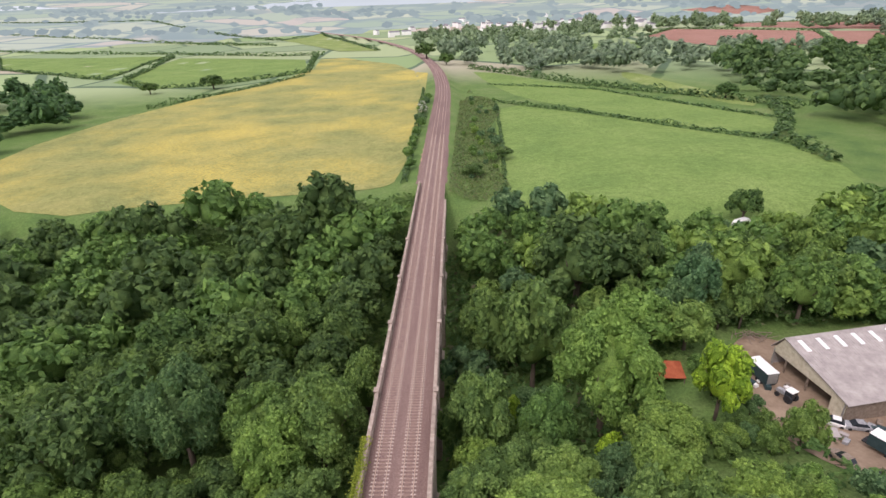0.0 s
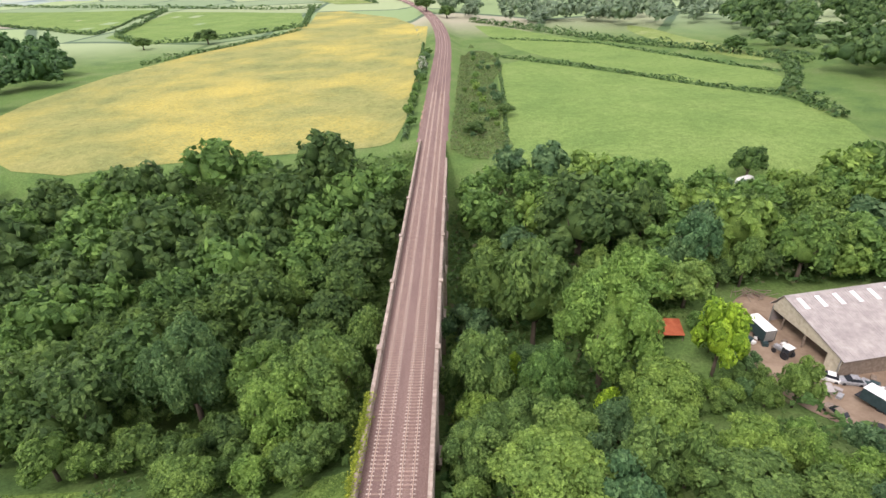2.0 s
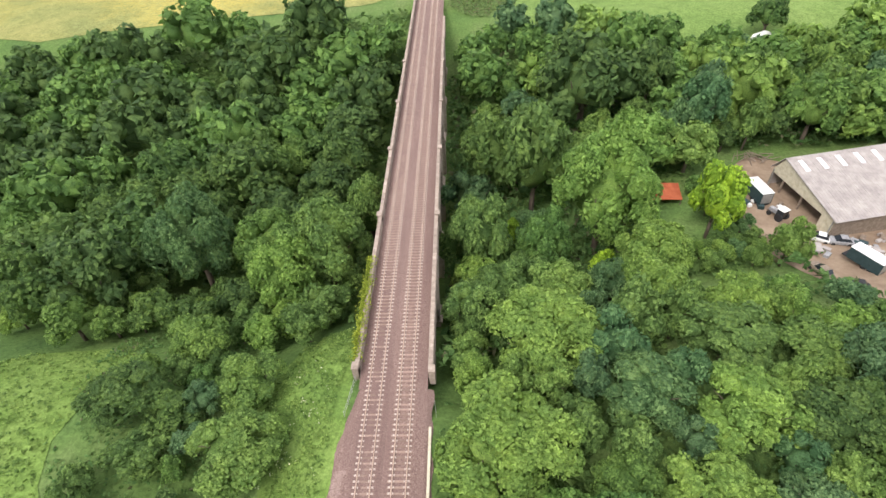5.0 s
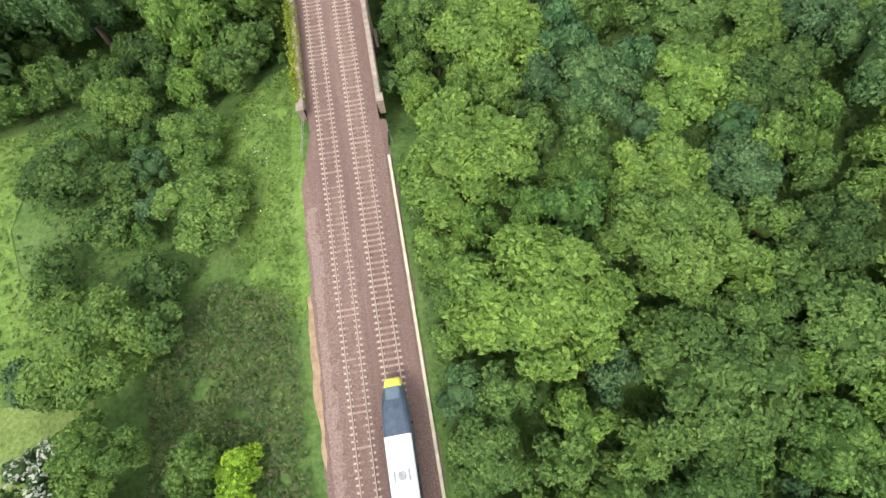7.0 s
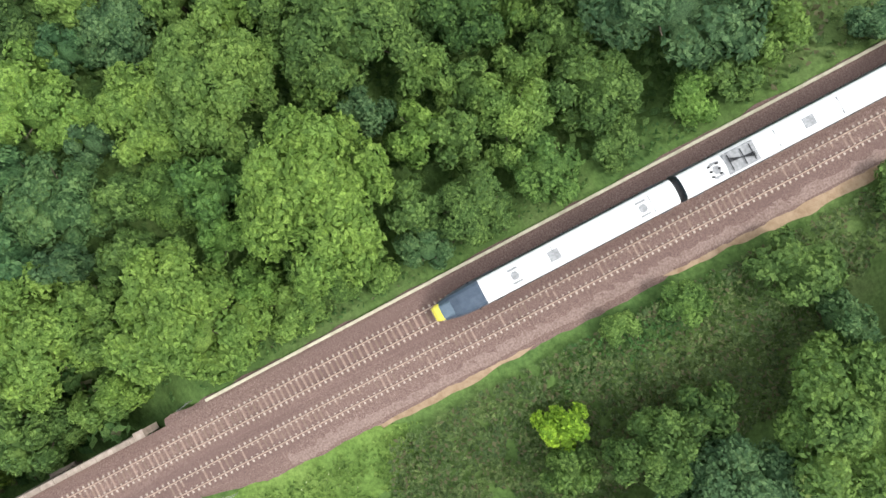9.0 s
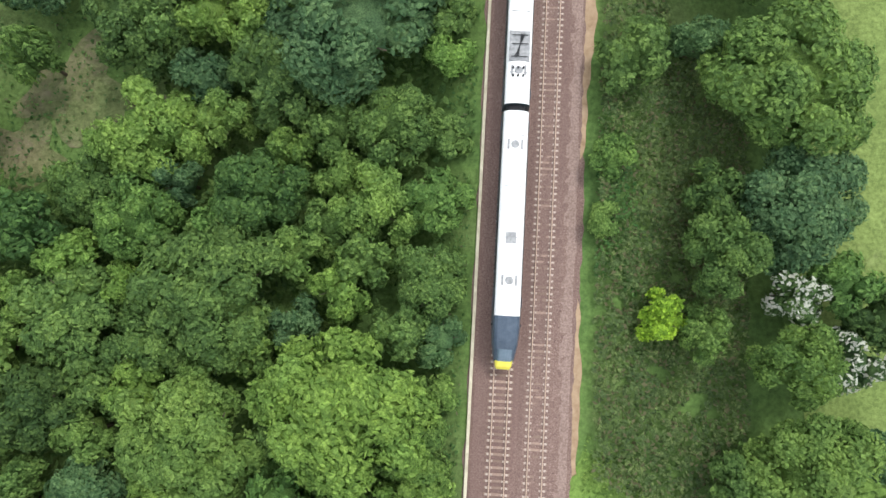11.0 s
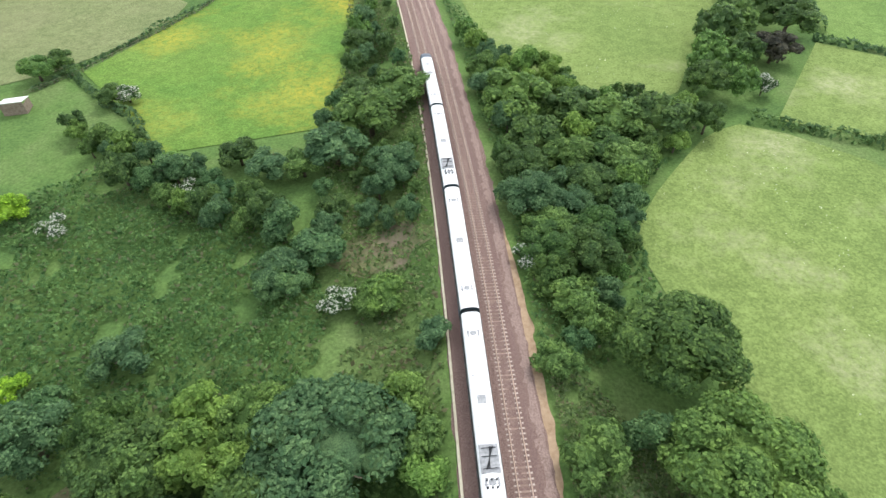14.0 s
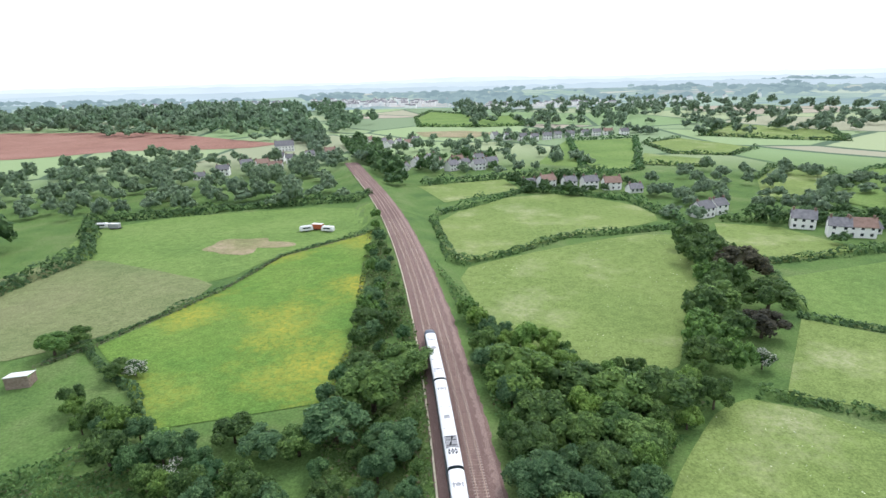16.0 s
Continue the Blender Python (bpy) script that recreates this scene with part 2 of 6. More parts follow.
def tube(p, q, r0, r1, n=7):
    p, q = Vector(p), Vector(q)
    d = (q - p).normalized()
    a = d.orthogonal().normalized()
    b = d.cross(a)
    v = [tuple(c + (a * math.cos(k * math.tau / n) + b * math.sin(k * math.tau / n)) * r) for c, r in ((p, r0), (q, r1)) for k in range(n)]
    f = [(k, (k + 1) % n, n + (k + 1) % n, n + k) for k in range(n)] + [tuple(range(n - 1, -1, -1)), tuple(range(n, 2 * n))]
    return v, f


def join(name, pieces, mats, smooth=False):
    vs, fs = [], []
    for v, f in pieces:
        fs += [tuple(i + len(vs) for i in q) for q in f]
        vs += v
    return mesh(name, vs, fs, mats, smooth)


# ---- lie of the land ----
def line_x(y):
    """Where the running line (train track) lies, east of its straight part."""
    if y < -350:
        return 3.7e-4 * 290 ** 2 + 0.2146 * (-350 - y)
    if y < -60:
        return 3.7e-4 * (-60 - y) ** 2
    if y > 330:
        return -3.0e-4 * (min(y, 1200) - 330) ** 2 - max(0, y - 1200) * 0.52
    return 0.0


def step(a, b, v):
    t = min(1.0, max(0.0, (v - a) / (b - a)))
    return t * t * (3 - 2 * t)


def natural(x, y):
    """Ground without the railway."""
    z = -4.0
    depth = 15.0 if x < 0 else 15.0 - 7.0 * step(25, 60, x)
    z -= depth * step(8, 55, y) * (1 - step(100, 150, y))
    z += 1.2 * noise.noise((x * 0.012, y * 0.012, 0)) * step(20, 120, abs(x))
    far = math.hypot(x, y)
    z += (45.0 + 110.0 * step(0, 1500, y)) * step(1200, 4300, far) + 14.0 * noise.noise((x * 0.0011, y * 0.0011, 3)) * step(700, 2000, far)
    return z


def ground_z(x, y):
    z = natural(x, y)
    d = x - line_x(y)
    e = max(d - 3.2, -8.0 - d, 0.0)
    on_bridge = step(9, 14 if d > -3 else 40, y) * (1 - step(146, 155, y))
    bank = 1 - step(0.0, 13.0 if d < 0 else 9.0, e)
    return z + (-0.55 - z) * bank * (1 - on_bridge)


def axis(lo, hi, near, fine):
    out, v = [0.0], 0.0
    while v < hi:
        v += fine if v < near else max(fine, (v - near) * 0.09 + fine)
        out.append(min(v, hi))
    neg, v = [], 0.0
    while v > lo:
        v -= fine if v > -near else max(fine, (-v - near) * 0.09 + fine)
        neg.append(max(v, lo))
    return neg[::-1] + out


XS, YS = axis(-4800, 4800, 72, 3.0), axis(-4800, 4800, 150, 4.0)
vs = GRID = [(x, y, ground_z(x, y)) for y in YS for x in XS]
nx = len(XS)
fs = [(j * nx + i, j * nx + i + 1, (j + 1) * nx + i + 1, (j + 1) * nx + i) for j in range(len(YS) - 1) for i in range(nx - 1)]
g = Nodes("ground_grass", rough=0.95, spec=0.1)
near = g.ramp(g.noise(0.06, 5), [(0.3, (0.075, 0.135, 0.045)), (0.5, (0.11, 0.18, 0.055)), (0.7, (0.15, 0.2, 0.08))])
fine = g.noise(1.8, 5, 0.7)
near = g.mix(1.0, near, g.ramp(fine, [(0.3, (0.6, 0.62, 0.55)), (0.68, (1.3, 1.3, 1.2))]), 'MULTIPLY')
cells = g.n.new("ShaderNodeTexVoronoi")
cells.inputs["Scale"].default_value = 0.0062
warp = g.n.new("ShaderNodeMapping")
warp.inputs["Scale"].default_value = (1.0, 0.75, 0.0)
warp.inputs["Rotation"].default_value = (0, 0, 0.5)
g.l.new(g.geo.outputs["Position"], warp.inputs[0])
g.l.new(warp.outputs[0], cells.inputs["Vector"])
sep = g.n.new("ShaderNodeSeparateColor")
g.l.new(cells.outputs["Color"], sep.inputs[0])
patch = g.ramp(sep.outputs[0], [(0.0, (0.2, 0.29, 0.13)), (0.25, (0.28, 0.36, 0.18)), (0.45, (0.18, 0.25, 0.14)), (0.62, (0.34, 0.39, 0.22)), (0.82, (0.24, 0.32, 0.16)), (0.95, (0.38, 0.33, 0.26))])
sp = g.n.new("ShaderNodeSeparateXYZ")
g.l.new(g.geo.outputs["Position"], sp.inputs[0])
dist = g.n.new("ShaderNodeVectorMath")
dist.operation = 'LENGTH'
g.l.new(g.geo.outputs["Position"], dist.inputs[0])
edge = g.n.new("ShaderNodeTexVoronoi")
edge.feature = 'DISTANCE_TO_EDGE'
edge.inputs["Scale"].default_value = 0.0062
g.l.new(warp.outputs[0], edge.inputs["Vector"])
ragged_edge = g.maths('MULTIPLY', edge.outputs["Distance"], g.maths('ADD', g.noise(0.03, 3), 0.5))
patch = g.mix(g.ramp(ragged_edge, [(0.016, (1, 1, 1)), (0.024, (0, 0, 0))]), patch, (0.09, 0.14, 0.085))
far_mask = g.ramp(g.maths('DIVIDE', dist.outputs["Value"], 1000), [(0.42, (0, 0, 0)), (0.55, (1, 1, 1))])
g.colour(g.mix(far_mask, near, patch)).bump(fine, 0.7, 0.25)
BACKDROP_FROM = 1350.0
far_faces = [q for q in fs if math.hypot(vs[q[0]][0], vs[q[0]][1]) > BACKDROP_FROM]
ground = tagged(part("ground", mesh("ground", vs, [q for q in fs if math.hypot(vs[q[0]][0], vs[q[0]][1]) <= BACKDROP_FROM], g.mat, True)), "rolling green farmland with rough grass", "ground", kind="structure")


def distant_fields():
    """The plain far country behind everything, its haze painted into a glowing colour."""
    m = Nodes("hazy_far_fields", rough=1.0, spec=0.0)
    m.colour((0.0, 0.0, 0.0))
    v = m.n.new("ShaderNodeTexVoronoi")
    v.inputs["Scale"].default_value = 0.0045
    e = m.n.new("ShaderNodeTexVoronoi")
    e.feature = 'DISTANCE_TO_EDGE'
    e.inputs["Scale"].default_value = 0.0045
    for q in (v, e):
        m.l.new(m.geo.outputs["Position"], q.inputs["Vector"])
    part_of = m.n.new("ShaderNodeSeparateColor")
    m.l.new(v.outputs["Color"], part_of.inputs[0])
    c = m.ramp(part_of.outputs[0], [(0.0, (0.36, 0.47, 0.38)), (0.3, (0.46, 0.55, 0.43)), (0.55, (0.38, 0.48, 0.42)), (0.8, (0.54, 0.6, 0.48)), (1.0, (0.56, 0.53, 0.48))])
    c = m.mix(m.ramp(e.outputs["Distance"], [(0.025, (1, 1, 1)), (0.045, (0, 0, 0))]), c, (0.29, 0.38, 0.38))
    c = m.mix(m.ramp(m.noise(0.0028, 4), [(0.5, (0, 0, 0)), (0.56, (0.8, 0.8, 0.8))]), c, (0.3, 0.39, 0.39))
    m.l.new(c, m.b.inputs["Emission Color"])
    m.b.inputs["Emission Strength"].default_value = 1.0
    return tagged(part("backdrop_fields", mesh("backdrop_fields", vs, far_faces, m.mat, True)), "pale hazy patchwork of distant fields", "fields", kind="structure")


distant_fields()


def far_ridge(radius, base, rise, colour, seed):
    """A plain skyline ridge far behind everything; a pale glow imitates its haze."""
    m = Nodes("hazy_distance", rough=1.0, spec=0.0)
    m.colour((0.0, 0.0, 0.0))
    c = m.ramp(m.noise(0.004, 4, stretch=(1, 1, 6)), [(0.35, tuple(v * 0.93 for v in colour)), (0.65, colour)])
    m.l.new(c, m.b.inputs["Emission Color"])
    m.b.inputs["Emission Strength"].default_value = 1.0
    n, vs = 720, []
    for k in range(n):
        a = k * math.tau / n
        x, y = radius * math.cos(a), radius * math.sin(a)
        top = base + (rise + 55 * step(0, radius, y)) * (0.6 + 0.8 * noise.noise((math.cos(a) * 4, math.sin(a) * 4, seed))) + 5 * noise.noise((math.cos(a) * 60, math.sin(a) * 60, seed))
        vs += [(x, y, -60), (x, y, max(top, base * 0.5))]
    fs = [(2 * k, 2 * ((k + 1) % n), 2 * ((k + 1) % n) + 1, 2 * k + 1) for k in range(n)]
    return tagged(part("backdrop", mesh("backdrop", vs, fs, m.mat)), "pale blue-grey hills with painted haze", "hills", kind="structure")


# each farther ridge glows paler to imitate deeper haze
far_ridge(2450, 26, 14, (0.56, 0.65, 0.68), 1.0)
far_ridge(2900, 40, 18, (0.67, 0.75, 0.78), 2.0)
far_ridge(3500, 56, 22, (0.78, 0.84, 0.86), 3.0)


def sheet_z(x, y):
    """Height of the ground sheet itself between its grid points."""
    i = min(max(bisect_left(XS, x) - 1, 0), len(XS) - 2)
    j = min(max(bisect_left(YS, y) - 1, 0), len(YS) - 2)
    u, v = (x - XS[i]) / (XS[i + 1] - XS[i]), (y - YS[j]) / (YS[j + 1] - YS[j])
    a, b, c, d = (GRID[(j + q) * nx + i + r][2] for q, r in ((0, 0), (0, 1), (1, 0), (1, 1)))
    return a * (1 - u) * (1 - v) + b * u * (1 - v) + c * (1 - u) * v + d * u * v


def bisect_left(a, x):
    lo, hi = 0, len(a)
    while lo < hi:
        mid = (lo + hi) // 2
        if a[mid] < x:
            lo = mid + 1
        else:
            hi = mid
    return lo


def blob(x, y, r, seed):
    """A patch with a frayed outline."""
    out = []
    for k in range(26):
        a = k * math.tau / 26
        q = r * (0.8 + 0.75 * noise.noise((math.cos(a) * 1.3 + seed * 5, math.sin(a) * 1.3, seed)))
        out.append((x + q * math.cos(a) * 1.2, y + q * math.sin(a)))
    return out


def clip_poly(poly, k, v, keep_low):
    out = []
    for a, b in zip(poly, poly[1:] + poly[:1]):
        ia, ib = (a[k] <= v) == keep_low or a[k] == v, (b[k] <= v) == keep_low or b[k] == v
        if ia:
            out.append(a)
        if ia != ib:
            t = (v - a[k]) / (b[k] - a[k])
            out.append((a[0] + (b[0] - a[0]) * t, a[1] + (b[1] - a[1]) * t))
    return out


def smooth_poly(poly, times=2):
    for _ in range(times):
        poly = [q for a, b in zip(poly, poly[1:] + poly[:1]) for q in ((a[0] * 0.75 + b[0] * 0.25, a[1] * 0.75 + b[1] * 0.25), (a[0] * 0.25 + b[0] * 0.75, a[1] * 0.25 + b[1] * 0.75))]
    return poly


def sheet(name, poly, mat, lift=0.1, smooth=1, label="", category="field"):
    """A field or patch draped over the ground."""
    poly = smooth_poly(poly, smooth)
    x0, x1 = min(p[0] for p in poly), max(p[0] for p in poly)
    y0, y1 = min(p[1] for p in poly), max(p[1] for p in poly)
    xs = [v for v in XS if x0 < v < x1]
    ys = [v for v in YS if y0 < v < y1]
    vs, fs = [], []
    for ya, yb in zip([y0] + ys, ys + [y1]):
        row = clip_poly(clip_poly(poly, 1, ya, False), 1, yb, True)
        if len(row) < 3:
            continue
        for xa, xb in zip([x0] + xs, xs + [x1]):
            c = clip_poly(clip_poly(row, 0, xa, False), 0, xb, True)
            if len(c) >= 3:
                fs.append(tuple(range(len(vs), len(vs) + len(c))))
                vs += [(x, y, sheet_z(x, y) + min(lift, 0.05 + 0.0008 * math.hypot(x, y))) for x, y in c]
    return tagged(part(name, mesh(name, vs, fs, mat, True)), label, category, kind="structure")


def inside(x, y, poly):
    r = False
    for (ax, ay), (bx, by) in zip(poly, poly[1:] + poly[:1]):
        if (ay > y) != (by > y) and x < (bx - ax) * (y - ay) / (by - ay) + ax:
            r = not r
    return r


YELLOW_FIELD = [(-170, 745), (-20, 546), (-14, 308), (-12, 168), (-29, 160), (-91, 152), (-135, 140), (-172, 166), (-215, 218), (-203, 347), (-135, 515)]
EAST_FIELD = [(31, 337), (91, 279), (147, 217), (152, 180), (143, 150), (123, 128), (88, 120), (40, 130), (22, 150), (26, 231)]
EAST_FIELD_UP = [(19, 536), (108, 376), (152, 301), (173, 264), (149, 224), (92, 288), (52, 347), (33, 421)]
EAST_STRIP = [(154, 486), (179, 357), (188, 314), (176, 297), (155, 354), (139, 431)]
FIELD_A = [(-318, 504), (-382, 780), (-182, 692), (-141, 540), (-208, 473), (-260, 456)]
FIELD_B = [(-736, 898), (-416, 818), (-345, 535), (-562, 676)]
MEADOW = [(24, -262), (23, -230), (22, -157), (24, -128), (59, -121), (68, -135), (88, -159), (68, -199), (57, -231)]
WORN = [(155, -215), (140, -242), (85, -213), (70, -200), (90, -163), (112, -150), (150, -160)]
PADDOCK = [(150, -245), (160, -300), (26, -325), (25, -264), (60, -232), (72, -204), (90, -212)]
HAY_WEST = [(-8, -206), (-29, -219), (-86, -243), (-110, -239), (-93, -195), (-62, -148), (-51, -130), (-33, -133), (-20, -143), (-13, -165)]
HAY_UP = [(-3, -281), (-61, -339), (-109, -307), (-112, -269), (-94, -256), (-57, -243), (-28, -223), (-10, -213), (-5, -242)]
HAY_NEAR = [(-64, -121), (-86, -100), (-100, -20), (-33, -10), (-31, -26), (-32, -40), (-33, -54), (-31, -70), (-29, -88), (-35, -98), (-45, -109), (-54, -118)]
WEST_A = [(-98, -156), (-118, -140), (-100, -106), (-70, -121)]
WEST_B = [(-114, -187), (-160, -196), (-170, -150), (-120, -145), (-102, -160)]
WEST_C = [(-130, -258), (-152, -245), (-158, -207), (-111, -199), (-115, -226)]
WEST_D = [(-92, -447), (-156, -597), (-231, -604), (-155, -405), (-125, -412)]
WEST_E = [(2, -369), (-55, -383), (-59, -349), (-12, -318)]
RED_FIELD = [(680, -930), (397, -879), (149, -656), (178, -626), (317, -622), (450, -560)]
BOTTOM_GRASS = [(-6.7, 26), (-15, 24), (-20, 12), (-16, 2), (-13, -9), (-7, -11), (-6.7, 8)]
WEST_GRASS = [(-40, 26), (-60, 24), (-90, 10), (-80, -20), (-40, -12), (-36, -6), (-44, 5), (-42, 16)]
CLEARING = [(42, -40), (52, -38), (60, -44), (56, -56), (46, -58), (40, -50)]
YARD = [(61, 68), (68, 78), (76, 75), (96, 60), (96, 30), (70, 30), (61, 42), (60, 52)]
sheet("field_yellow", YELLOW_FIELD, RAGWORT, 0.15, 1, "rough green meadow full of yellow flowers")
sheet("field_east", EAST_FIELD, GRASS_LIGHT, 0.15, 1, "smooth bright green pasture beside the railway")
sheet("field_east_upper", EAST_FIELD_UP, GRASS_LIGHT, 0.15, 1, "bright green pasture between thin hedges")
sheet("field_strip", EAST_STRIP, GRASS_PALE, 0.15, 1, "narrow pale green hay strip among trees")
sheet("field_hill", FIELD_A, GRASS_LIGHT, 0.15, 0, "bright green hedged pasture on a slope")
sheet("field_hill_upper", FIELD_B, GRASS_LIGHT, 0.15, 0, "green hedged pasture on a hillside")
sheet("field_buttercup", MEADOW, BUTTERCUP, 0.14, 0, "lush green meadow with yellow buttercup patches")
sheet("field_worn", WORN, GRASS_WORN, 0.14, 1, "dull grazed brownish-green paddock")
sheet("field_paddock", PADDOCK, GRASS_LIGHT, 0.12, 1, "green grazed paddock with uneven grass")
sheet("bare_patch", blob(74, -248, 15, 3.7), SANDY_GRASS, 0.2, 2, "bare sandy patch in the paddock", "ground")
sheet("field_hay_west", HAY_WEST, GRASS_PALE, 0.14, 1, "pale yellow-green hay field beside the line")
sheet("field_hay_upper", HAY_UP, GRASS_PALE, 0.14, 1, "pale green hay field bounded by hedges")
sheet("field_hay_near", HAY_NEAR, GRASS_PALE, 0.14, 1, "pale green flowery hay field beyond trees")
sheet("field_west_a", WEST_A, GRASS_PALE, 0.14, 0, "small pale hedged hay field")
sheet("field_west_b", WEST_B, GRASS_LIGHT, 0.14, 0, "green hedged pasture")
sheet("field_west_c", WEST_C, GRASS_PALE, 0.14, 0, "bright pale field below the houses")
sheet("field_west_d", WEST_D, GRASS_LIGHT, 0.14, 0, "green field near the village")
sheet("field_west_e", WEST_E, GRASS_PALE, 0.14, 0, "pale field below the village houses")
sheet("field_red", RED_FIELD, PLOUGH, 0.3, 0, "ploughed red-brown earth field")
for name, poly, mat, words in (
        ("field_red_north", [(312, 915), (417, 1096), (577, 923), (492, 752), (373, 615), (320, 725)], PLOUGH, "pinkish ploughed field on a far slope"),
        ("field_red_north_upper", [(557, 1226), (785, 1201), (816, 1104), (677, 912), (534, 1099)], PLOUGH, "pinkish ploughed field on a far slope"),
        ("field_red_north_east", [(590, 905), (651, 868), (506, 661), (457, 663)], PLOUGH, "pinkish ploughed field behind woods"),
        ("field_red_north_far", [(644, 1691), (856, 1811), (894, 1584), (745, 1473)], PLOUGH, "pinkish ploughed field on the skyline slope"),
        ("field_north_valley", [(175, 790), (265, 805), (255, 663), (168, 656)], GRASS_LIGHT, "green pasture in the wooded valley"),
        ("field_north_east", [(432, 633), (487, 634), (385, 489), (350, 492)], GRASS_LIGHT, "green pasture beside dark woods"),
        ("field_north_pale", [(-354, 1184), (-301, 1318), (-105, 797), (-161, 803)], GRASS_PALE, "pale yellowish field beside the far line"),
        ("field_south_a", [(-208, -350), (-245, -392), (-270, -369), (-207, -291), (-177, -296)], GRASS_PALE, "pale pasture among trees beyond the houses"),
        ("field_south_b", [(-242, -324), (-299, -376), (-420, -390), (-330, -260), (-220, -262), (-213, -283)], GRASS_LIGHT, "grey-green crop field beyond the houses"),
        ("field_south_c", [(-221, -552), (-274, -591), (-296, -499), (-253, -460), (-216, -480)], GRASS_PALE, "bright pale field between hedges"),
        ("field_south_d", [(-194, -487), (-224, -440), (-201, -405), (-166, -431)], GRASS_PALE, "bright pale field between hedges"),
        ("field_south_e", [(-309, -611), (-419, -734), (-464, -630), (-406, -524), (-367, -548)], GRASS_PALE, "broad bright pale field"),
        ("field_south_f", [(-9, -1027), (-36, -1195), (-108, -1100), (-86, -811), (-10, -838)], GRASS_LIGHT, "green pasture below the far town"),
        ("field_south_g", [(-118, -1061), (-173, -1031), (-158, -812), (-92, -798)], GRASS_LIGHT, "green pasture below the far town"),
        ("field_south_sandy", [(-1, -749), (-64, -752), (-101, -707), (-67, -655), (-10, -685)], SANDY_GRASS, "sandy pink bare field behind the village")):
    sheet(name, poly, mat, 0.5, 0, words)
sheet("grass_bank", BOTTOM_GRASS, GRASS_RICH, 0.1, 1, "bright green grassy bank below the line", "grass")
sheet("grass_west", WEST_GRASS, GRASS_RICH, 0.1, 1, "rich green grass clearing among shrubs", "grass")
sheet("clearing", blob(50.5, -47, 7.5, 1), TRODDEN, 0.1, 1, "brown trodden clearing between trees", "ground")
sheet("clearing_upper", blob(56, -38, 5, 2), TRODDEN, 0.1, 1, "brown trodden clearing between trees", "ground")
sheet("clearing_south", blob(12.5, -89, 7, 4), TRODDEN, 0.1, 1, "bare brown earth gap in scrub", "ground")
sheet("farmyard", YARD, DIRT, 0.1, 2, "muddy brown farmyard of bare earth", "ground")

# ---- the railway ----
OTHER = -3.73


def strip(name, y0, y1, dy, section, mat, shift=0.0, rough=0.0, smooth=False, pinch=False):
    """A cross-section of (x, z) swept along the line."""
    n = max(2, int((y1 - y0) / dy) + 1)
    vs, fs = [], []
    k = len(section)
    for j in range(n):
        y = y0 + (y1 - y0) * j / (n - 1)
        for x, z in section:
            jig = rough * noise.noise((x * 1.7, y * 0.9, 5)) if rough else 0
            if pinch and x < -5.2:
                x = -5.2 + (x + 5.2) * (1 - 0.75 * step(3, 12.5, y))
            edge = 2.0 * rough * noise.noise((x, y * 0.35, 9)) if rough and z < -0.55 else 0
            vs.append((line_x(y) + shift + x + edge * 4, y, z + jig))
    for j in range(n - 1):
        for i in range(k - 1):
            a = j * k + i
            fs.append((a, a + k, a + k + 1, a + 1))
    return mesh(name, vs, fs, mat, smooth)


BED = [(-7.8, -0.62), (-6.9, -0.4), (-6.0, -0.26), (-5.1, -0.18), (-4.5, -0.178), (-3.73, -0.178), (-3.0, -0.178), (-2.4, -0.18), (-1.86, -0.27), (-1.3, -0.2), (-0.75, -0.21), (0, -0.215), (0.75, -0.21), (1.3, -0.2), (2.0, -0.28), (2.6, -0.32), (3.3, -0.6)]
bed = tagged(part("ballast_bed", strip("ballast_bed", -460, 12, 0.8, BED, BALLAST, 0, 0.06, pinch=True)), "reddish-brown stone ballast under two tracks", "ballast", kind="structure")
BED_BRIDGE = [(-5.75, -0.3)] + BED[3:15] + [(2.6, -0.3)]
part("ballast_bed_bridge", strip("ballast_bed_bridge", 12, 156, 0.8, BED_BRIDGE, BALLAST, 0, 0.04), bed)
part("ballast_bed_far", strip("ballast_bed_far", 156, 1700, 3, BED, BALLAST, 0, 0.06), bed)

part("ballast_shoulder", strip("ballast_shoulder", -330, 2, 0.8, [(-7.3, -0.57), (-6.9, -0.375), (-6.3, -0.28), (-5.7, -0.24)], SHOULDER, 0, 0.06), bed, "paler fresh stone on the ballast shoulder")

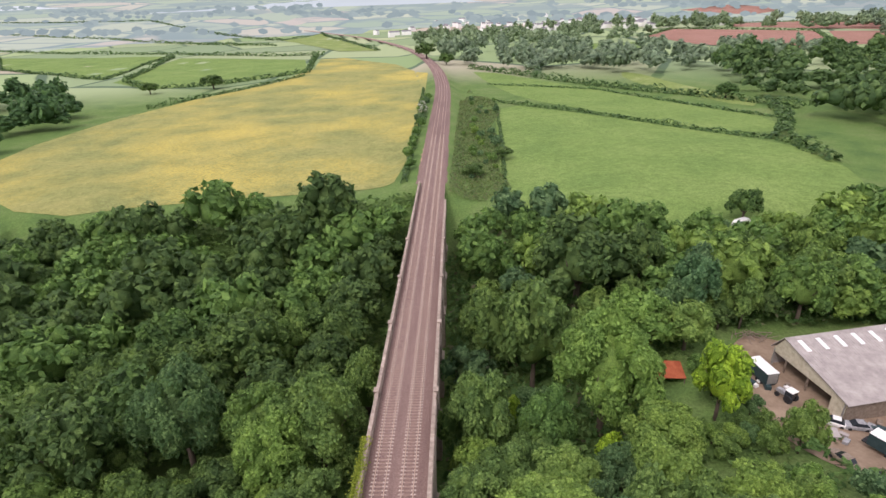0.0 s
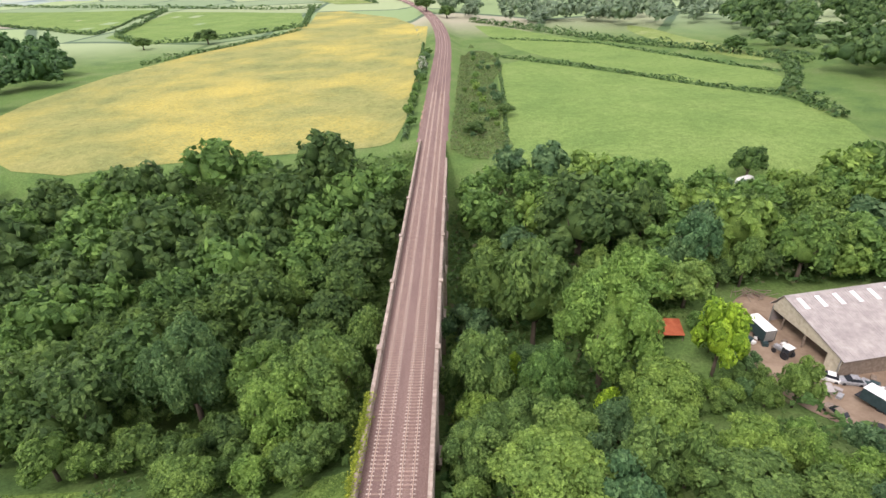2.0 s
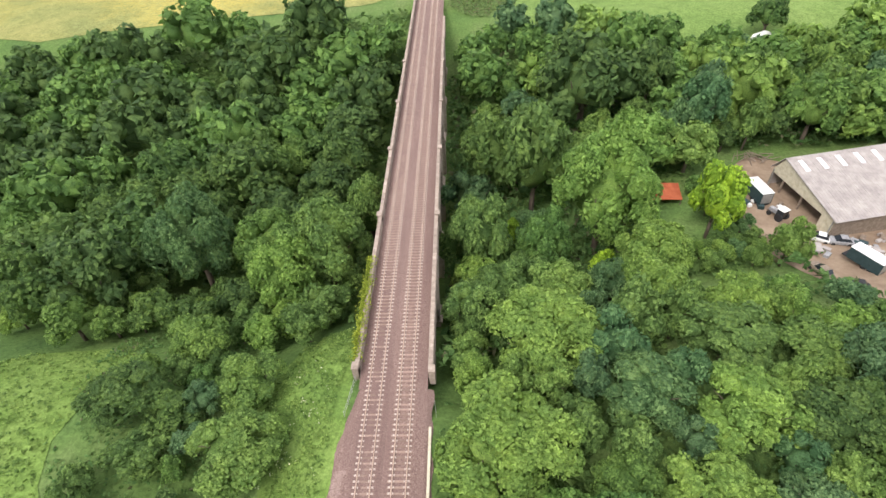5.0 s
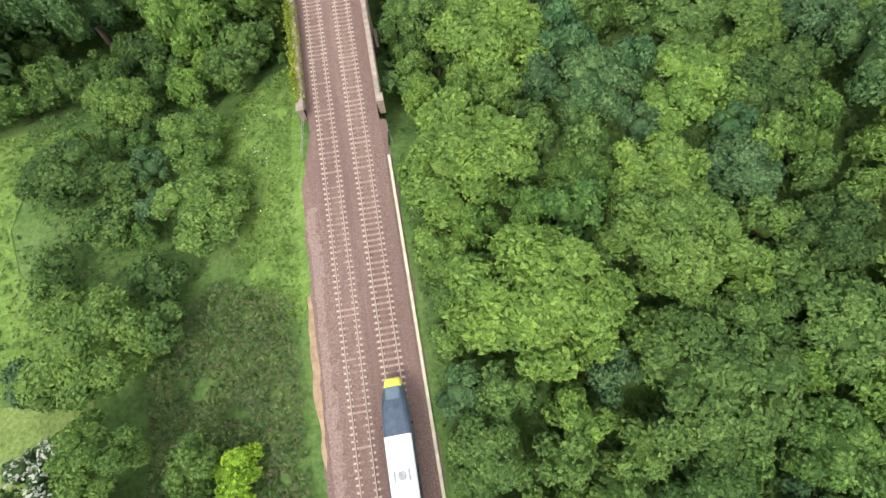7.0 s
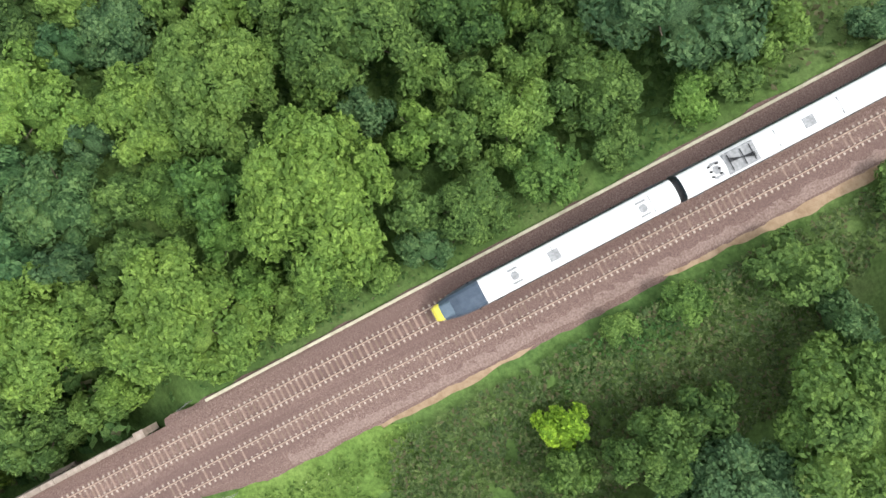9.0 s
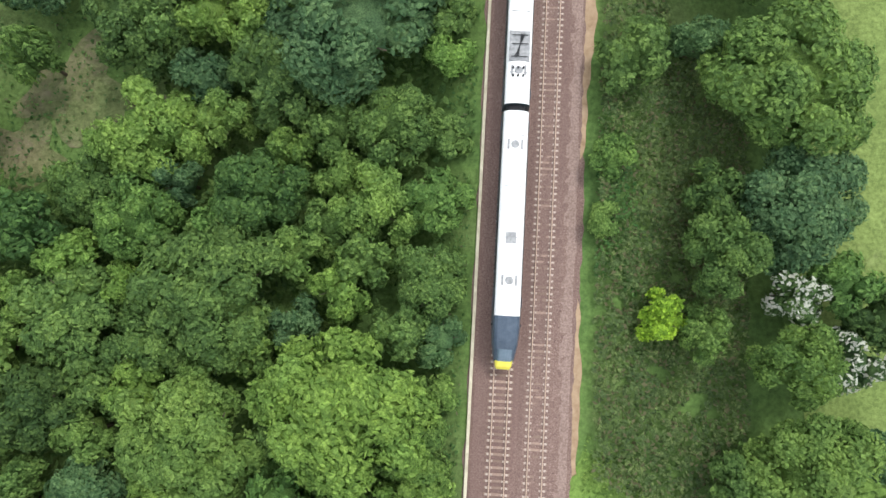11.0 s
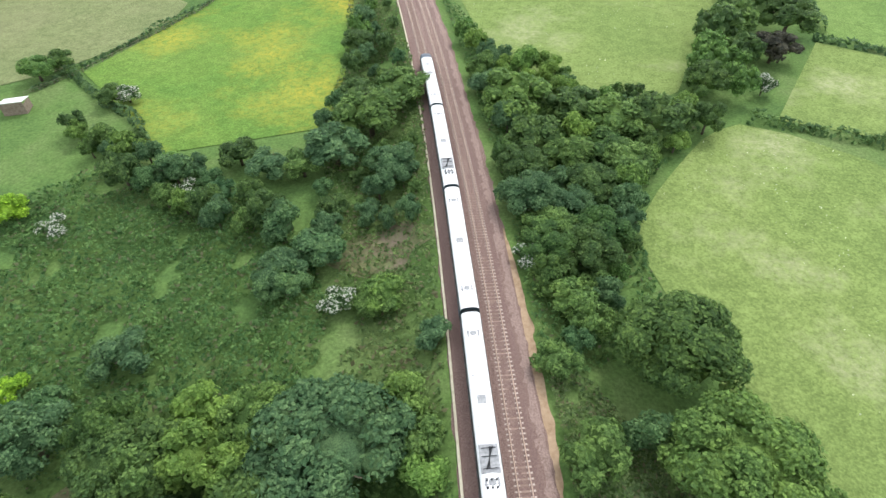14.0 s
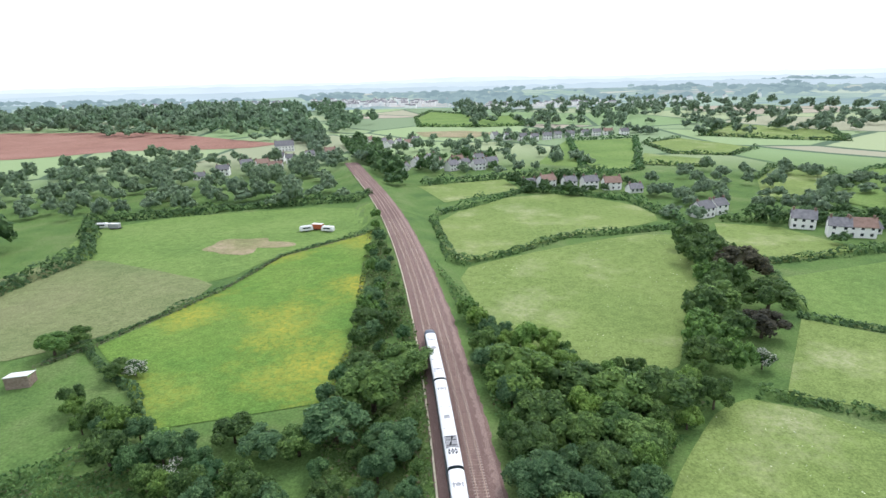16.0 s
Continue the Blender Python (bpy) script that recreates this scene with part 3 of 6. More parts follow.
RAIL_SECTION = [(-0.07, -0.16), (-0.06, -0.145), (-0.012, -0.12), (-0.012, -0.045), (-0.036, -0.035), (-0.036, -0.004), (-0.025, 0), (0.025, 0), (0.036, -0.004), (0.036, -0.035), (0.012, -0.045), (0.012, -0.12), (0.06, -0.145), (0.07, -0.16)]
for tname, off in (("up", OTHER), ("down", 0.0)):
    track = tagged(new("railway_track"), "steel rails on pale concrete sleepers in ballast", "railway track", "railway tracks")
    for s in (-0.752, 0.752):
        part("rail", strip("rail", -460, 420, 4, RAIL_SECTION, RAIL, off + s), track)
        part("rail", strip("rail", 420, 1700, 12, [(-0.07, -0.16), (-0.036, 0), (0.036, 0), (0.07, -0.16)], RAIL, off + s), track)
    v, f = box_data(-1.25, 1.25, -0.13, 0.13, -0.36, -0.165, 0.03)
    pads = [box_data(x - w, x + w, -0.1, 0.1, -0.2, -0.11) for x, w in ((-0.99, 0.12), (-0.56, 0.075), (0.56, 0.075), (0.99, 0.12))]
    skin = [0] * len(f)
    for pv, pf in pads:
        f = f + [tuple(i + len(v) for i in q) for q in pf[1:]]
        v = v + pv
    skin += [1] * (len(f) - len(skin))
    sleeper_mesh = mesh("sleeper", v, f, [CONCRETE, CHAIR])
    sleeper_mesh.polygons.foreach_set("material_index", skin)
    yy = -74.0
    while yy < 22:
        jig = random.uniform(-0.012, 0.012) - (0.012 if off else 0)
        part("sleeper", sleeper_mesh, track, at=pose(line_x(yy) + off, yy, jig, 0, 0, random.uniform(-0.6, 0.6)))
        yy += 0.65
    rest_v, rest_f = [], []
    for lo, hi in ((-270, -74), (22, 230)):
        yy = lo
        while yy < hi:
            dz = random.uniform(-0.012, 0.012)
            rest_f += [tuple(i + len(rest_v) for i in q) for q in f]
            rest_v += [(x + line_x(yy) + off, y + yy, z + dz) for x, y, z in v]
            yy += 0.65
    rest = mesh("sleeper_rest", rest_v, rest_f, [CONCRETE, CHAIR])
    rest.polygons.foreach_set("material_index", skin * (len(rest_f) // len(skin)))
    tagged(part("sleeper_rest", rest, track), kind="stuff")

trough = tagged(part("cable_trough", strip("cable_trough", -400, 7, 1.6, [(-0.17, -0.6), (-0.16, -0.27), (-0.13, -0.25), (0.13, -0.25), (0.16, -0.27), (0.17, -0.6)], PALE, 3.05, 0.015)), "pale concrete cable trough along the ballast edge", "cable trough")


def viaduct():
    root = tagged(new("viaduct"), "stone railway viaduct with parapets crossing wooded valley", "viaduct")
    # each spandrel: a wall with semicircular arches cut out of its lower edge
    piers = list(range(14, 157, 18))
    for name, x0, x1 in (("spandrel_wall", -6.45, -5.85), ("spandrel_wall", 2.65, 3.25)):
        top = -0.2
        outline = []
        for a, b in zip(piers, piers[1:]):
            c, r = (a + b) / 2, (b - a) / 2 - 1.6
            outline += [(c - r * math.cos(math.pi * k / 14), -9.5 + r * 0.98 * math.sin(math.pi * k / 14)) for k in range(15)]
        vs, fs = [], []
        for y, z in outline:
            vs += [(x0, y, z), (x1, y, z), (x1, y, top), (x0, y, top)]
        for j in range(len(outline) - 1):
            a = 4 * j
            for i in range(4):
                fs.append((a + i, a + (i + 1) % 4, a + 4 + (i + 1) % 4, a + 4 + i))
        part(name, mesh(name, vs, fs, STONE), root)
    part("deck", boxes("deck", [(-5.85, 2.65, 14, 156, -1.0, -0.4)], STONE), root)
    for y in piers:
        part("pier", boxes("pier", [(-6.6, 3.4, y - 1.5, y + 1.5, min(ground_z(-6, y), ground_z(3, y)) - 1, -9.0), (-6.9, 3.7, y - 1.8, y + 1.8, -9.8, -9.4)], STONE, 0.08), root)
    for side, x, ends in (("west", -6.1, (14.0, 154.0)), ("east", 2.95, (13.4, 120.0))):
        wall = part("parapet", boxes("parapet", [(x - 0.2, x + 0.2, ends[0], ends[1], -0.6, 1.0)], STONE), root, "weathered stone parapet wall")
        y = ends[0]
        while y < ends[1] - 0.5:
            n = random.uniform(1.5, 2.1)
            n = min(n, ends[1] - y)
            part("coping", boxes("coping", [(x - 0.29, x + 0.29, y + 0.012, y + n - 0.012, 1.003, 1.2 + random.uniform(-0.015, 0.015))], STONE, 0.035), wall)
            y += n
        for y in (ends[0] + 0.35, 44, 64, 83, 104):
            o = -0.16 if side == "west" else 0.16
            part("pilaster", boxes("pilaster", [(x + o - 0.36, x + o + 0.36, y - 0.5, y + 0.5, -1.2, 1.32), (x + o - 0.43, x + o + 0.43, y - 0.57, y + 0.57, 1.322, 1.45)], STONE, 0.04), wall)
    return root


viaduct()


def leaf_cards(centres, normals, size, spread=0.5, seed=1):
    """Bent leaf-spray cards, one per centre, facing about along the normals."""
    rng = np.random.default_rng(seed)
    n = len(centres)
    nr = normals + rng.normal(0, spread, (n, 3))
    nr /= np.linalg.norm(nr, axis=1)[:, None] + 1e-9
    ref = rng.normal(0, 1, (n, 3))
    a = np.cross(nr, ref)
    a /= np.linalg.norm(a, axis=1)[:, None] + 1e-9
    b = np.cross(nr, a)
    s = (size * rng.uniform(0.6, 1.35, n))[:, None] if np.isscalar(size) else (size * rng.uniform(0.6, 1.35, n))[:, None]
    w = s * rng.uniform(0.45, 0.75, n)[:, None]
    v = np.stack([centres - a * s, centres - b * w * 0.8 - nr * s * 0.16, centres + a * s * 0.9 - nr * s * 0.1, centres + b * w - nr * s * 0.16], 1).reshape(-1, 3)
    f = (np.arange(n)[:, None] * 4 + np.arange(4)[None]).tolist()
    return v.tolist(), f


def rock(poly_n, r, seed, squash=(1, 1, 0.8), rough=0.2):
    bm = bmesh.new()
    bmesh.ops.create_icosphere(bm, subdivisions=poly_n, radius=1)
    vs = []
    for v in bm.verts:
        k = 1 + rough * noise.noise(v.co * 1.7 + Vector((seed, 0, 0)))
        vs.append((v.co.x * k * r * squash[0], v.co.y * k * r * squash[1], v.co.z * k * r * squash[2]))
    fs = [tuple(q.index for q in face.verts) for face in bm.faces]
    bm.free()
    return vs, fs


ICO = rock(1, 1.0, 0, (1, 1, 1), 0.0)


def crown_data(seed, boughs, cards, leaf, tall=0.95):
    """Crown of unit radius, centre at z = 1.1: a dome of overlapping boughs, covered all over in sprays of leaves."""
    rng = np.random.default_rng(seed)
    centre, radius, out = [], [], []
    for k in range(boughs):
        u = 1 - 1.42 * (k + 0.5) / boughs
        th = 2.39996 * k + rng.uniform(-0.5, 0.5)
        q = math.sqrt(max(0, 1 - u * u))
        d = np.array([q * math.cos(th), q * math.sin(th), u])
        rad = rng.uniform(0.56, 0.74) * (0.94 + 0.12 * math.sin(3 * th + seed) * q)
        centre.append(d * rad * np.array([1, 1, tall]) + np.array([0, 0, 1.1]))
        radius.append(rng.uniform(0.24, 0.36) * (16 / boughs) ** 0.38)
        out.append(d)
    centre, radius, out = np.array(centre), np.array(radius), np.array(out)
    pick = rng.choice(boughs, cards * 6, p=radius ** 2 / (radius ** 2).sum())
    m = rng.normal(0, 1, (cards * 6, 3)) + out[pick] * 0.8 + np.array([0, 0, 0.3])
    m /= np.linalg.norm(m, axis=1)[:, None]
    tuft = np.sin(m[:, 0] * 9 + pick) * np.sin(m[:, 1] * 9 + 2 * pick) * np.sin(m[:, 2] * 9 + 3 * pick)
    c = centre[pick] + m * (radius[pick] * (0.97 + 0.16 * tuft) * rng.uniform(0.86, 1.06, cards * 6))[:, None]
    gap = np.linalg.norm(c[:, None, :] - centre[None], axis=2) / radius[None]
    gap[np.arange(len(c)), pick] = 9
    keep = np.nonzero(gap.min(1) > 0.9)[0]
    keep = np.resize(keep, cards) if len(keep) < cards else keep[:cards]
    v, f = leaf_cards(c[keep], m[keep] + np.array([0, 0, 0.35]), leaf, 0.5, seed)
    for cc, cr in zip(centre, radius * 0.74):
        a = rng.uniform(0, 6)
        ca, sa = math.cos(a), math.sin(a)
        f += [tuple(i + len(v) for i in q) for q in ICO[1]]
        v += [(cc[0] + cr * (x * ca - y * sa), cc[1] + cr * (x * sa + y * ca), cc[2] + cr * z) for x, y, z in ICO[0]]
    iv, jf = rock(1, 0.56, seed, (1, 1, tall), 0.3)
    f += [tuple(i + len(v) for i in q) for q in jf]
    v += [(x, y, z + 1.1) for x, y, z in iv]
    return v, f


def round_cores(me):
    """Lumps under the leaves are smooth, the leaf sprays flat."""
    me.polygons.foreach_set("use_smooth", [len(q.vertices) == 3 for q in me.polygons])
    return me


def crown_mesh(name, mat, seed, *shape):
    v, f = crown_data(seed, *shape)
    me = round_cores(mesh(name, v, f, [mat, HEDGE]))
    if mat is LEAF[4]:
        me.polygons.foreach_set("material_index", [0 if len(q) == 4 else 1 for q in f])
    return me


def trunk_mesh(seed):
    rng = random.Random(seed)
    pieces = [tube((0, 0, -0.1), (0.02, 0.01, 0.75), 0.075, 0.05, 8)]
    for k in range(6):
        th = k * 1.05 + rng.uniform(-0.3, 0.3)
        z0 = rng.uniform(0.45, 0.75)
        mid = (0.3 * math.cos(th), 0.3 * math.sin(th), z0 + 0.35)
        pieces.append(tube((0.01, 0.01, z0), mid, 0.035, 0.022, 6))
        pieces.append(tube(mid, (0.6 * math.cos(th + 0.2), 0.6 * math.sin(th + 0.2), z0 + 0.75), 0.022, 0.006, 5))
    return join("trunk", pieces, BARK, True)


KIND_WORDS = ["mid-green broadleaf tree with dense rounded crown", "light green broadleaf tree with full crown", "dark green broadleaf tree with heavy crown",
              "bright lime-green tree with fresh leaves", "hawthorn in white blossom among shrubs", "grey-green willow-like tree with soft crown", "dark copper-leaved tree with broad crown"]
TRUNKS = [trunk_mesh(s) for s in range(3)]
PROTO = {}
TREE_N = [0]


def tree(x, y, r, kind, zc=None):
    """A tree at its base; r: crown radius; zc: height of the crown's middle."""
    z = ground_z(x, y)
    small = r < 4.6
    size = 0 if small else (1 if math.hypot(x - 5, y + 25) > 85 else (2 if r < 7.2 else 3))
    key = (kind, TREE_N[0] % 3, size)
    TREE_N[0] += 1
    rise = 1.1 * r if zc is None else min(max(zc - z, 0.7 * r), 1.7 * r)
    m = pose(x, y, z, 0, 0, random.uniform(0, 360)) @ Matrix.Diagonal((r, r * random.uniform(0.9, 1.1), rise / 1.1, 1))
    if key not in PROTO:
        root = tagged(new("shrub" if small else "tree"), KIND_WORDS[kind].replace("tree", "shrub") if small and kind != 4 else KIND_WORDS[kind], "shrub" if small else "tree", "shrubs by the line" if small else "trees round the railway")
        part("trunk", TRUNKS[key[1]], root)
        seed = kind * 10 + key[1] + 1
        part("crown", crown_mesh("crown", LEAF[kind], seed, *((8, 950, 0.088), (13, 1150, 0.078), (17, 3000, 0.051), (22, 5600, 0.039))[size]), root)
        root.matrix_basis = m
        PROTO[key] = root
        return root
    src = PROTO[key]
    keep = src.scale.copy()
    src.scale = (1, 1, 1)
    ob = copy_thing(src, m)
    src.scale = keep
    return ob

# ---- trees that stand out: x, y, crown radius, kind ----
NEAR_EAST = [ (15.4, -13.8, 10.2, 1), (29.0, -24.8, 8.2, 0), (13.6, -34.0, 5.0, 1), (12.2, -42.2, 5.2, 0), (24.2, -46.8, 7.0, 2), (7.7, -26.4, 4.6, 0), (25.8, -34.7, 5.8, 2), (37.7, -40.7, 6.5, 1), (44.4, -20.9, 6.3, 0), (30.2, -9.6, 8.6, 1), (46.9, -11.7, 5.1, 2), (8.4, -10.4, 4.6, 0), (38.4, -31.4, 5.2, 0), (21.5, -4.6, 4.0, 0), (10.7, -21.2, 3.4, 0), (49.7, -29.9, 4.1, 2), (40.2, -53.0, 7.2, 2), (51.4, -48.1, 3.0, 0), (17.5, -53.1, 10.0, 5), (32.9, -53.8, 4.0, 1), (52.7, -57.8, 5.5, 5), (43.1, -58.1, 4.8, 2), (37.4, -52.6, 4.0, 0), (8.7, -59.5, 3.5, 1) ]
SCRUB_EAST = [ (18.7, -77.9, 3.0, 4), (27.5, -83.1, 4.9, 5), (22.8, -88.3, 4.2, 5), (11.9, -78.0, 4.0, 0), (5.0, -68.5, 2.6, 5), (46.4, -70.3, 4.2, 5), (60.4, -66.6, 2.3, 3), (54.0, -63.6, 3.3, 5) ]
WEST = [ (-11.7, -50.7, 4.5, 0), (-27.4, -48.4, 9.0, 0), (-28.9, -36.3, 7.3, 5), (-15.8, -24.3, 2.9, 3), (-20.0, -22.9, 3.1, 0), (-29.0, -27.0, 3.1, 4), (-34.2, -20.9, 3.4, 4), (-37.5, -25.0, 3.9, 2), (-30.2, -9.4, 7.3, 1), (-9.3, -33.8, 2.0, 1), (-10.2, -40.3, 2.6, 0), (-14.1, -73.3, 4.2, 0), (-9.8, -82.1, 2.4, 4), (-25.4, -63.2, 9.4, 2), (-13.2, -84.0, 4.8, 2), (-19.6, -83.6, 5.6, 2), (-10.2, -63.2, 3.2, 0), (-18.7, -53.2, 3.0, 5), (-22.7, -87.7, 4.9, 2) ]
SOUTH_WEST = [ (-23.9, -99.4, 5.5, 2), (-11.8, -94.4, 5.7, 5), (-14.1, -87.3, 5.0, 0), (-18.8, -95.2, 4.8, 5), (-13.9, -125.3, 7.9, 0), (-16.3, -112.4, 6.6, 2), (-34.0, -118.8, 7.0, 0), (-27.1, -124.0, 6.6, 2), (-42.0, -118.0, 7.0, 2), (-31.9, -105.3, 5.8, 0), (-10.0, -133.0, 4.5, 5), (-21.9, -108.1, 5.9, 0), (-28.8, -109.3, 5.4, 2), (-12.5, -103.7, 5.2, 2), (-58.5, -132.1, 6.4, 2), (-75.0, -158.8, 8.2, 0), (-98.7, -186.3, 8.7, 6), (-91.4, -160.7, 7.6, 2), (-80.4, -146.0, 5.6, 6), (-71.1, -131.3, 2.5, 4), (-103.3, -214.3, 6.9, 2), (-32.2, -123.6, 1.9, 4) ]
SOUTH_EAST = [ (21.3, -114.1, 6.6, 5), (15.0, -123.7, 8.3, 0), (7.8, -132.3, 5.7, 0), (18.0, -135.9, 5.1, 2), (10.2, -107.6, 5.3, 5), (34.0, -111.6, 4.3, 5), (22.7, -88.0, 4.5, 5), (26.9, -81.4, 4.6, 5), (13.4, -77.1, 3.4, 0), (53.1, -114.9, 3.3, 1), (48.3, -106.0, 2.9, 4), (70.9, -142.8, 3.2, 4), (77.3, -102.4, 3.9, 3), (68.4, -98.0, 2.7, 4), (19.4, -163.3, 4.5, 2), (18.6, -180.7, 4.0, 5), (93.6, -161.4, 3.7, 2), (96.4, -155.4, 4.9, 0), (27.5, -111.0, 4.3, 0), (21.0, -98.8, 3.4, 2), (15.1, -98.3, 2.4, 5), (74.4, -141.8, 3.7, 2), (40.3, -115.9, 4.4, 2) ]
NORTH_WEST = [ (-20.8, 35.6, 6.7, 1), (-18.2, 4.2, 6.0, 1), (-30.3, 22.4, 5.6, 0), (-34.6, 11.6, 5.6, 2), (-20.4, 14.6, 4.7, 0), (-15.5, 42.0, 8.4, 0), (-53.5, 37.1, 8.2, 2), (-39.2, 44.6, 7.7, 5), (-10.6, 57.2, 6.2, 0), (-60.1, 33.6, 6.2, 2), (-29.9, 4.7, 4.0, 0), (-24.6, -2.6, 3.4, 2), (-28.3, 9.6, 3.6, 2) ]
NORTH_EAST = [ (88, 88, 7.2, 0), (63, 90, 5.4, 5), (53, 101, 6.0, 2), (69, 80, 4.0, 0), (52, 79, 4.4, 5), (98, 106, 7.0, 0), (78, 97, 6.0, 2), (11.6, 3.6, 8.8, 1), (17.8, 20.3, 8.9, 1), (28.2, 11.2, 6.1, 5), (38.3, 7.9, 6.5, 1), (8.3, 26.8, 4.8, 0), (7.7, 18.8, 3.3, 1), (34.3, 30.2, 5.7, 1), (46.0, 27.4, 6.3, 1), (41.0, 19.5, 6.6, 0), (51.1, 18.2, 5.7, 0), (31.8, -2.6, 6.4, 1), (41.4, -2.7, 5.2, 5), (47.7, 7.6, 5.8, 2), (23.8, -0.0, 4.8, 0), (7.4, -5.6, 3.4, 1), (13.1, 74.0, 7.0, 0), (31.3, 43.3, 2.8, 3), (51.9, 52.0, 5.2, 3), (32.4, 54.0, 10.1, 1), (21.7, 67.3, 8.9, 0), (16.4, 56.9, 2.5, 3), (9.8, 45.9, 6.8, 0), (59.7, 84.0, 6.1, 5), (82.6, 82.0, 7.2, 0), (37.0, 99.2, 12.0, 2), (21.2, 45.3, 5.7, 0), (60.1, 41.8, 3.2, 1) ]
LONE = [ (92.7, 130.9, 5.7, 2), (25.8, 197.9, 4.2, 2), (13.4, 174.0, 4.2, 2), (-15.1, 49.7, 1.3, 4), (121.1, 125.1, 4.5, 2), (175.5, 329.9, 7.8, 2), (-198.6, 448.4, 9.6, 2), (-240.7, 424.6, 7.3, 2), (-25.8, 615.5, 13.8, 2), (-3.2, 577.4, 9.5, 2) ]
TAKEN = []
for rows, zc in ((NEAR_EAST, 1), (SCRUB_EAST, -3), (WEST, 0), (SOUTH_WEST, -1), (SOUTH_EAST, -2), (NORTH_WEST, -4), (NORTH_EAST, -3), (LONE, -1)):
    for x, y, r, k in rows:
        tree(x, y, r, k, zc)
        TAKEN.append((x, y, r))


FAR_TREES = {}


def forest(poly, count, rmin, rmax, kinds, top=None, holes=(), gap=0.6):
    """Fills a stretch of woodland, leaving room round the trees that already stand."""
    x0, x1 = min(p[0] for p in poly), max(p[0] for p in poly)
    y0, y1 = min(p[1] for p in poly), max(p[1] for p in poly)
    made = tries = 0
    while made < count and tries < count * 30:
        tries += 1
        x, y, r = random.uniform(x0, x1), random.uniform(y0, y1), random.uniform(rmin, rmax)
        if not inside(x, y, poly) or any(inside(x, y, h) for h in holes):
            continue
        d = x - line_x(y)
        if -8.5 - r * 0.8 < d < 3.6 + r * 0.8:
            continue
        if any((x - a) ** 2 + (y - b) ** 2 < ((r + c) * gap) ** 2 for a, b, c in TAKEN):
            continue
        TAKEN.append((x, y, r))
        kind = random.choice(kinds)
        if math.hypot(x - 5, y + 25) > 125:
            FAR_TREES.setdefault(kind, []).append((x, y, r))
        else:
            tree(x, y, r, kind, top)
        made += 1


YARD_ROOM = [(54, 72), (66, 79), (80, 78), (104, 80), (112, 60), (104, -5), (76, 0), (58, 14), (50, 30), (40, 42), (37, 56), (38, 72)]
forest([(-8, 24), (-8, 130), (-60, 132), (-130, 124), (-185, 136), (-230, 120), (-180, 60), (-110, 30), (-66, 44), (-40, 50), (-24, 40)], 240, 6.0, 10.0, (2, 2, 0, 2, 0), None, [[(-12, 40), (-20, 40), (-22, 56), (-14, 60)]])
forest([(4, 24), (4, 122), (24, 136), (90, 116), (140, 126), (220, 190), (250, 150), (190, 60), (140, 10), (96, -50), (66, -62), (56, -30), (56, 30), (30, 30)], 280, 4.6, 8.4, (0, 0, 1, 1, 1, 5), None, [YARD_ROOM])
forest([(4, -60), (4, 26), (60, 32), (62, -30), (38, -36), (36, -60)], 90, 2.6, 5.6, (0, 0, 1, 1, 5), 0, [CLEARING, YARD_ROOM])
forest([(50, 30), (58, 14), (76, 0), (104, -5), (104, 12), (76, 16), (64, 26), (56, 36)], 34, 2.2, 3.6, (0, 1, 1, 5), None)
forest([(60, 79), (104, 81), (112, 100), (58, 98)], 26, 2.6, 4.4, (0, 0, 2, 1), None, (), 0.5)
forest([(-12, 24), (-14, 46), (-60, 52), (-76, 36), (-50, 27), (-40, 31), (-20, 23)], 30, 2.4, 4.5, (0, 2, 1, 0), None)
forest([(-24, -8), (-25, 24), (-36, 26), (-38, 0), (-30, -10)], 9, 1.6, 2.8, (0, 2, 0, 5), None)
forest([(-9, -100), (-9, -58), (-32, -92), (-26, -104)], 16, 2.0, 4.2, (0, 2, 5), None)
forest([(-18, -60), (-34, -60), (-38, -5), (-24, -2)], 6, 3.0, 5.0, (0, 2, 5), None)
forest([(-9, -100), (-6, -165), (-24, -150), (-44, -128), (-56, -118), (-30, -98)], 38, 2.2, 4.0, (0, 5, 2, 1), None)
forest([(4, -92), (22, -92), (26, -128), (20, -158), (24, -260), (27, -330), (18, -262), (9, -180), (4, -130)], 44, 1.5, 3.2, (0, 2, 5, 5), None)
forest([(22, -90), (40, -108), (66, -126), (78, -130), (66, -114), (40, -96)], 26, 2.2, 4.0, (0, 2, 5), None)
forest([(-62, -125), (-100, -190), (-108, -220), (-96, -226), (-84, -180), (-56, -136)], 20, 3.6, 6.0, (0, 2, 2), None)
forest([(8, 150), (24, 160), (30, 240), (34, 340), (14, 340), (9, 230)], 30, 1.2, 2.6, (0, 1, 5, 5), None)
forest([(40, 78), (60, 84), (108, 84), (128, 112), (60, 124), (36, 100)], 40, 3.4, 6.4, (0, 0, 2, 5), None, [YARD_ROOM])
forest([(-9, 160), (-13, 170), (-15, 330), (-10, 330)], 16, 2.0, 3.0, (0, 5, 4), None, (), 0.6)


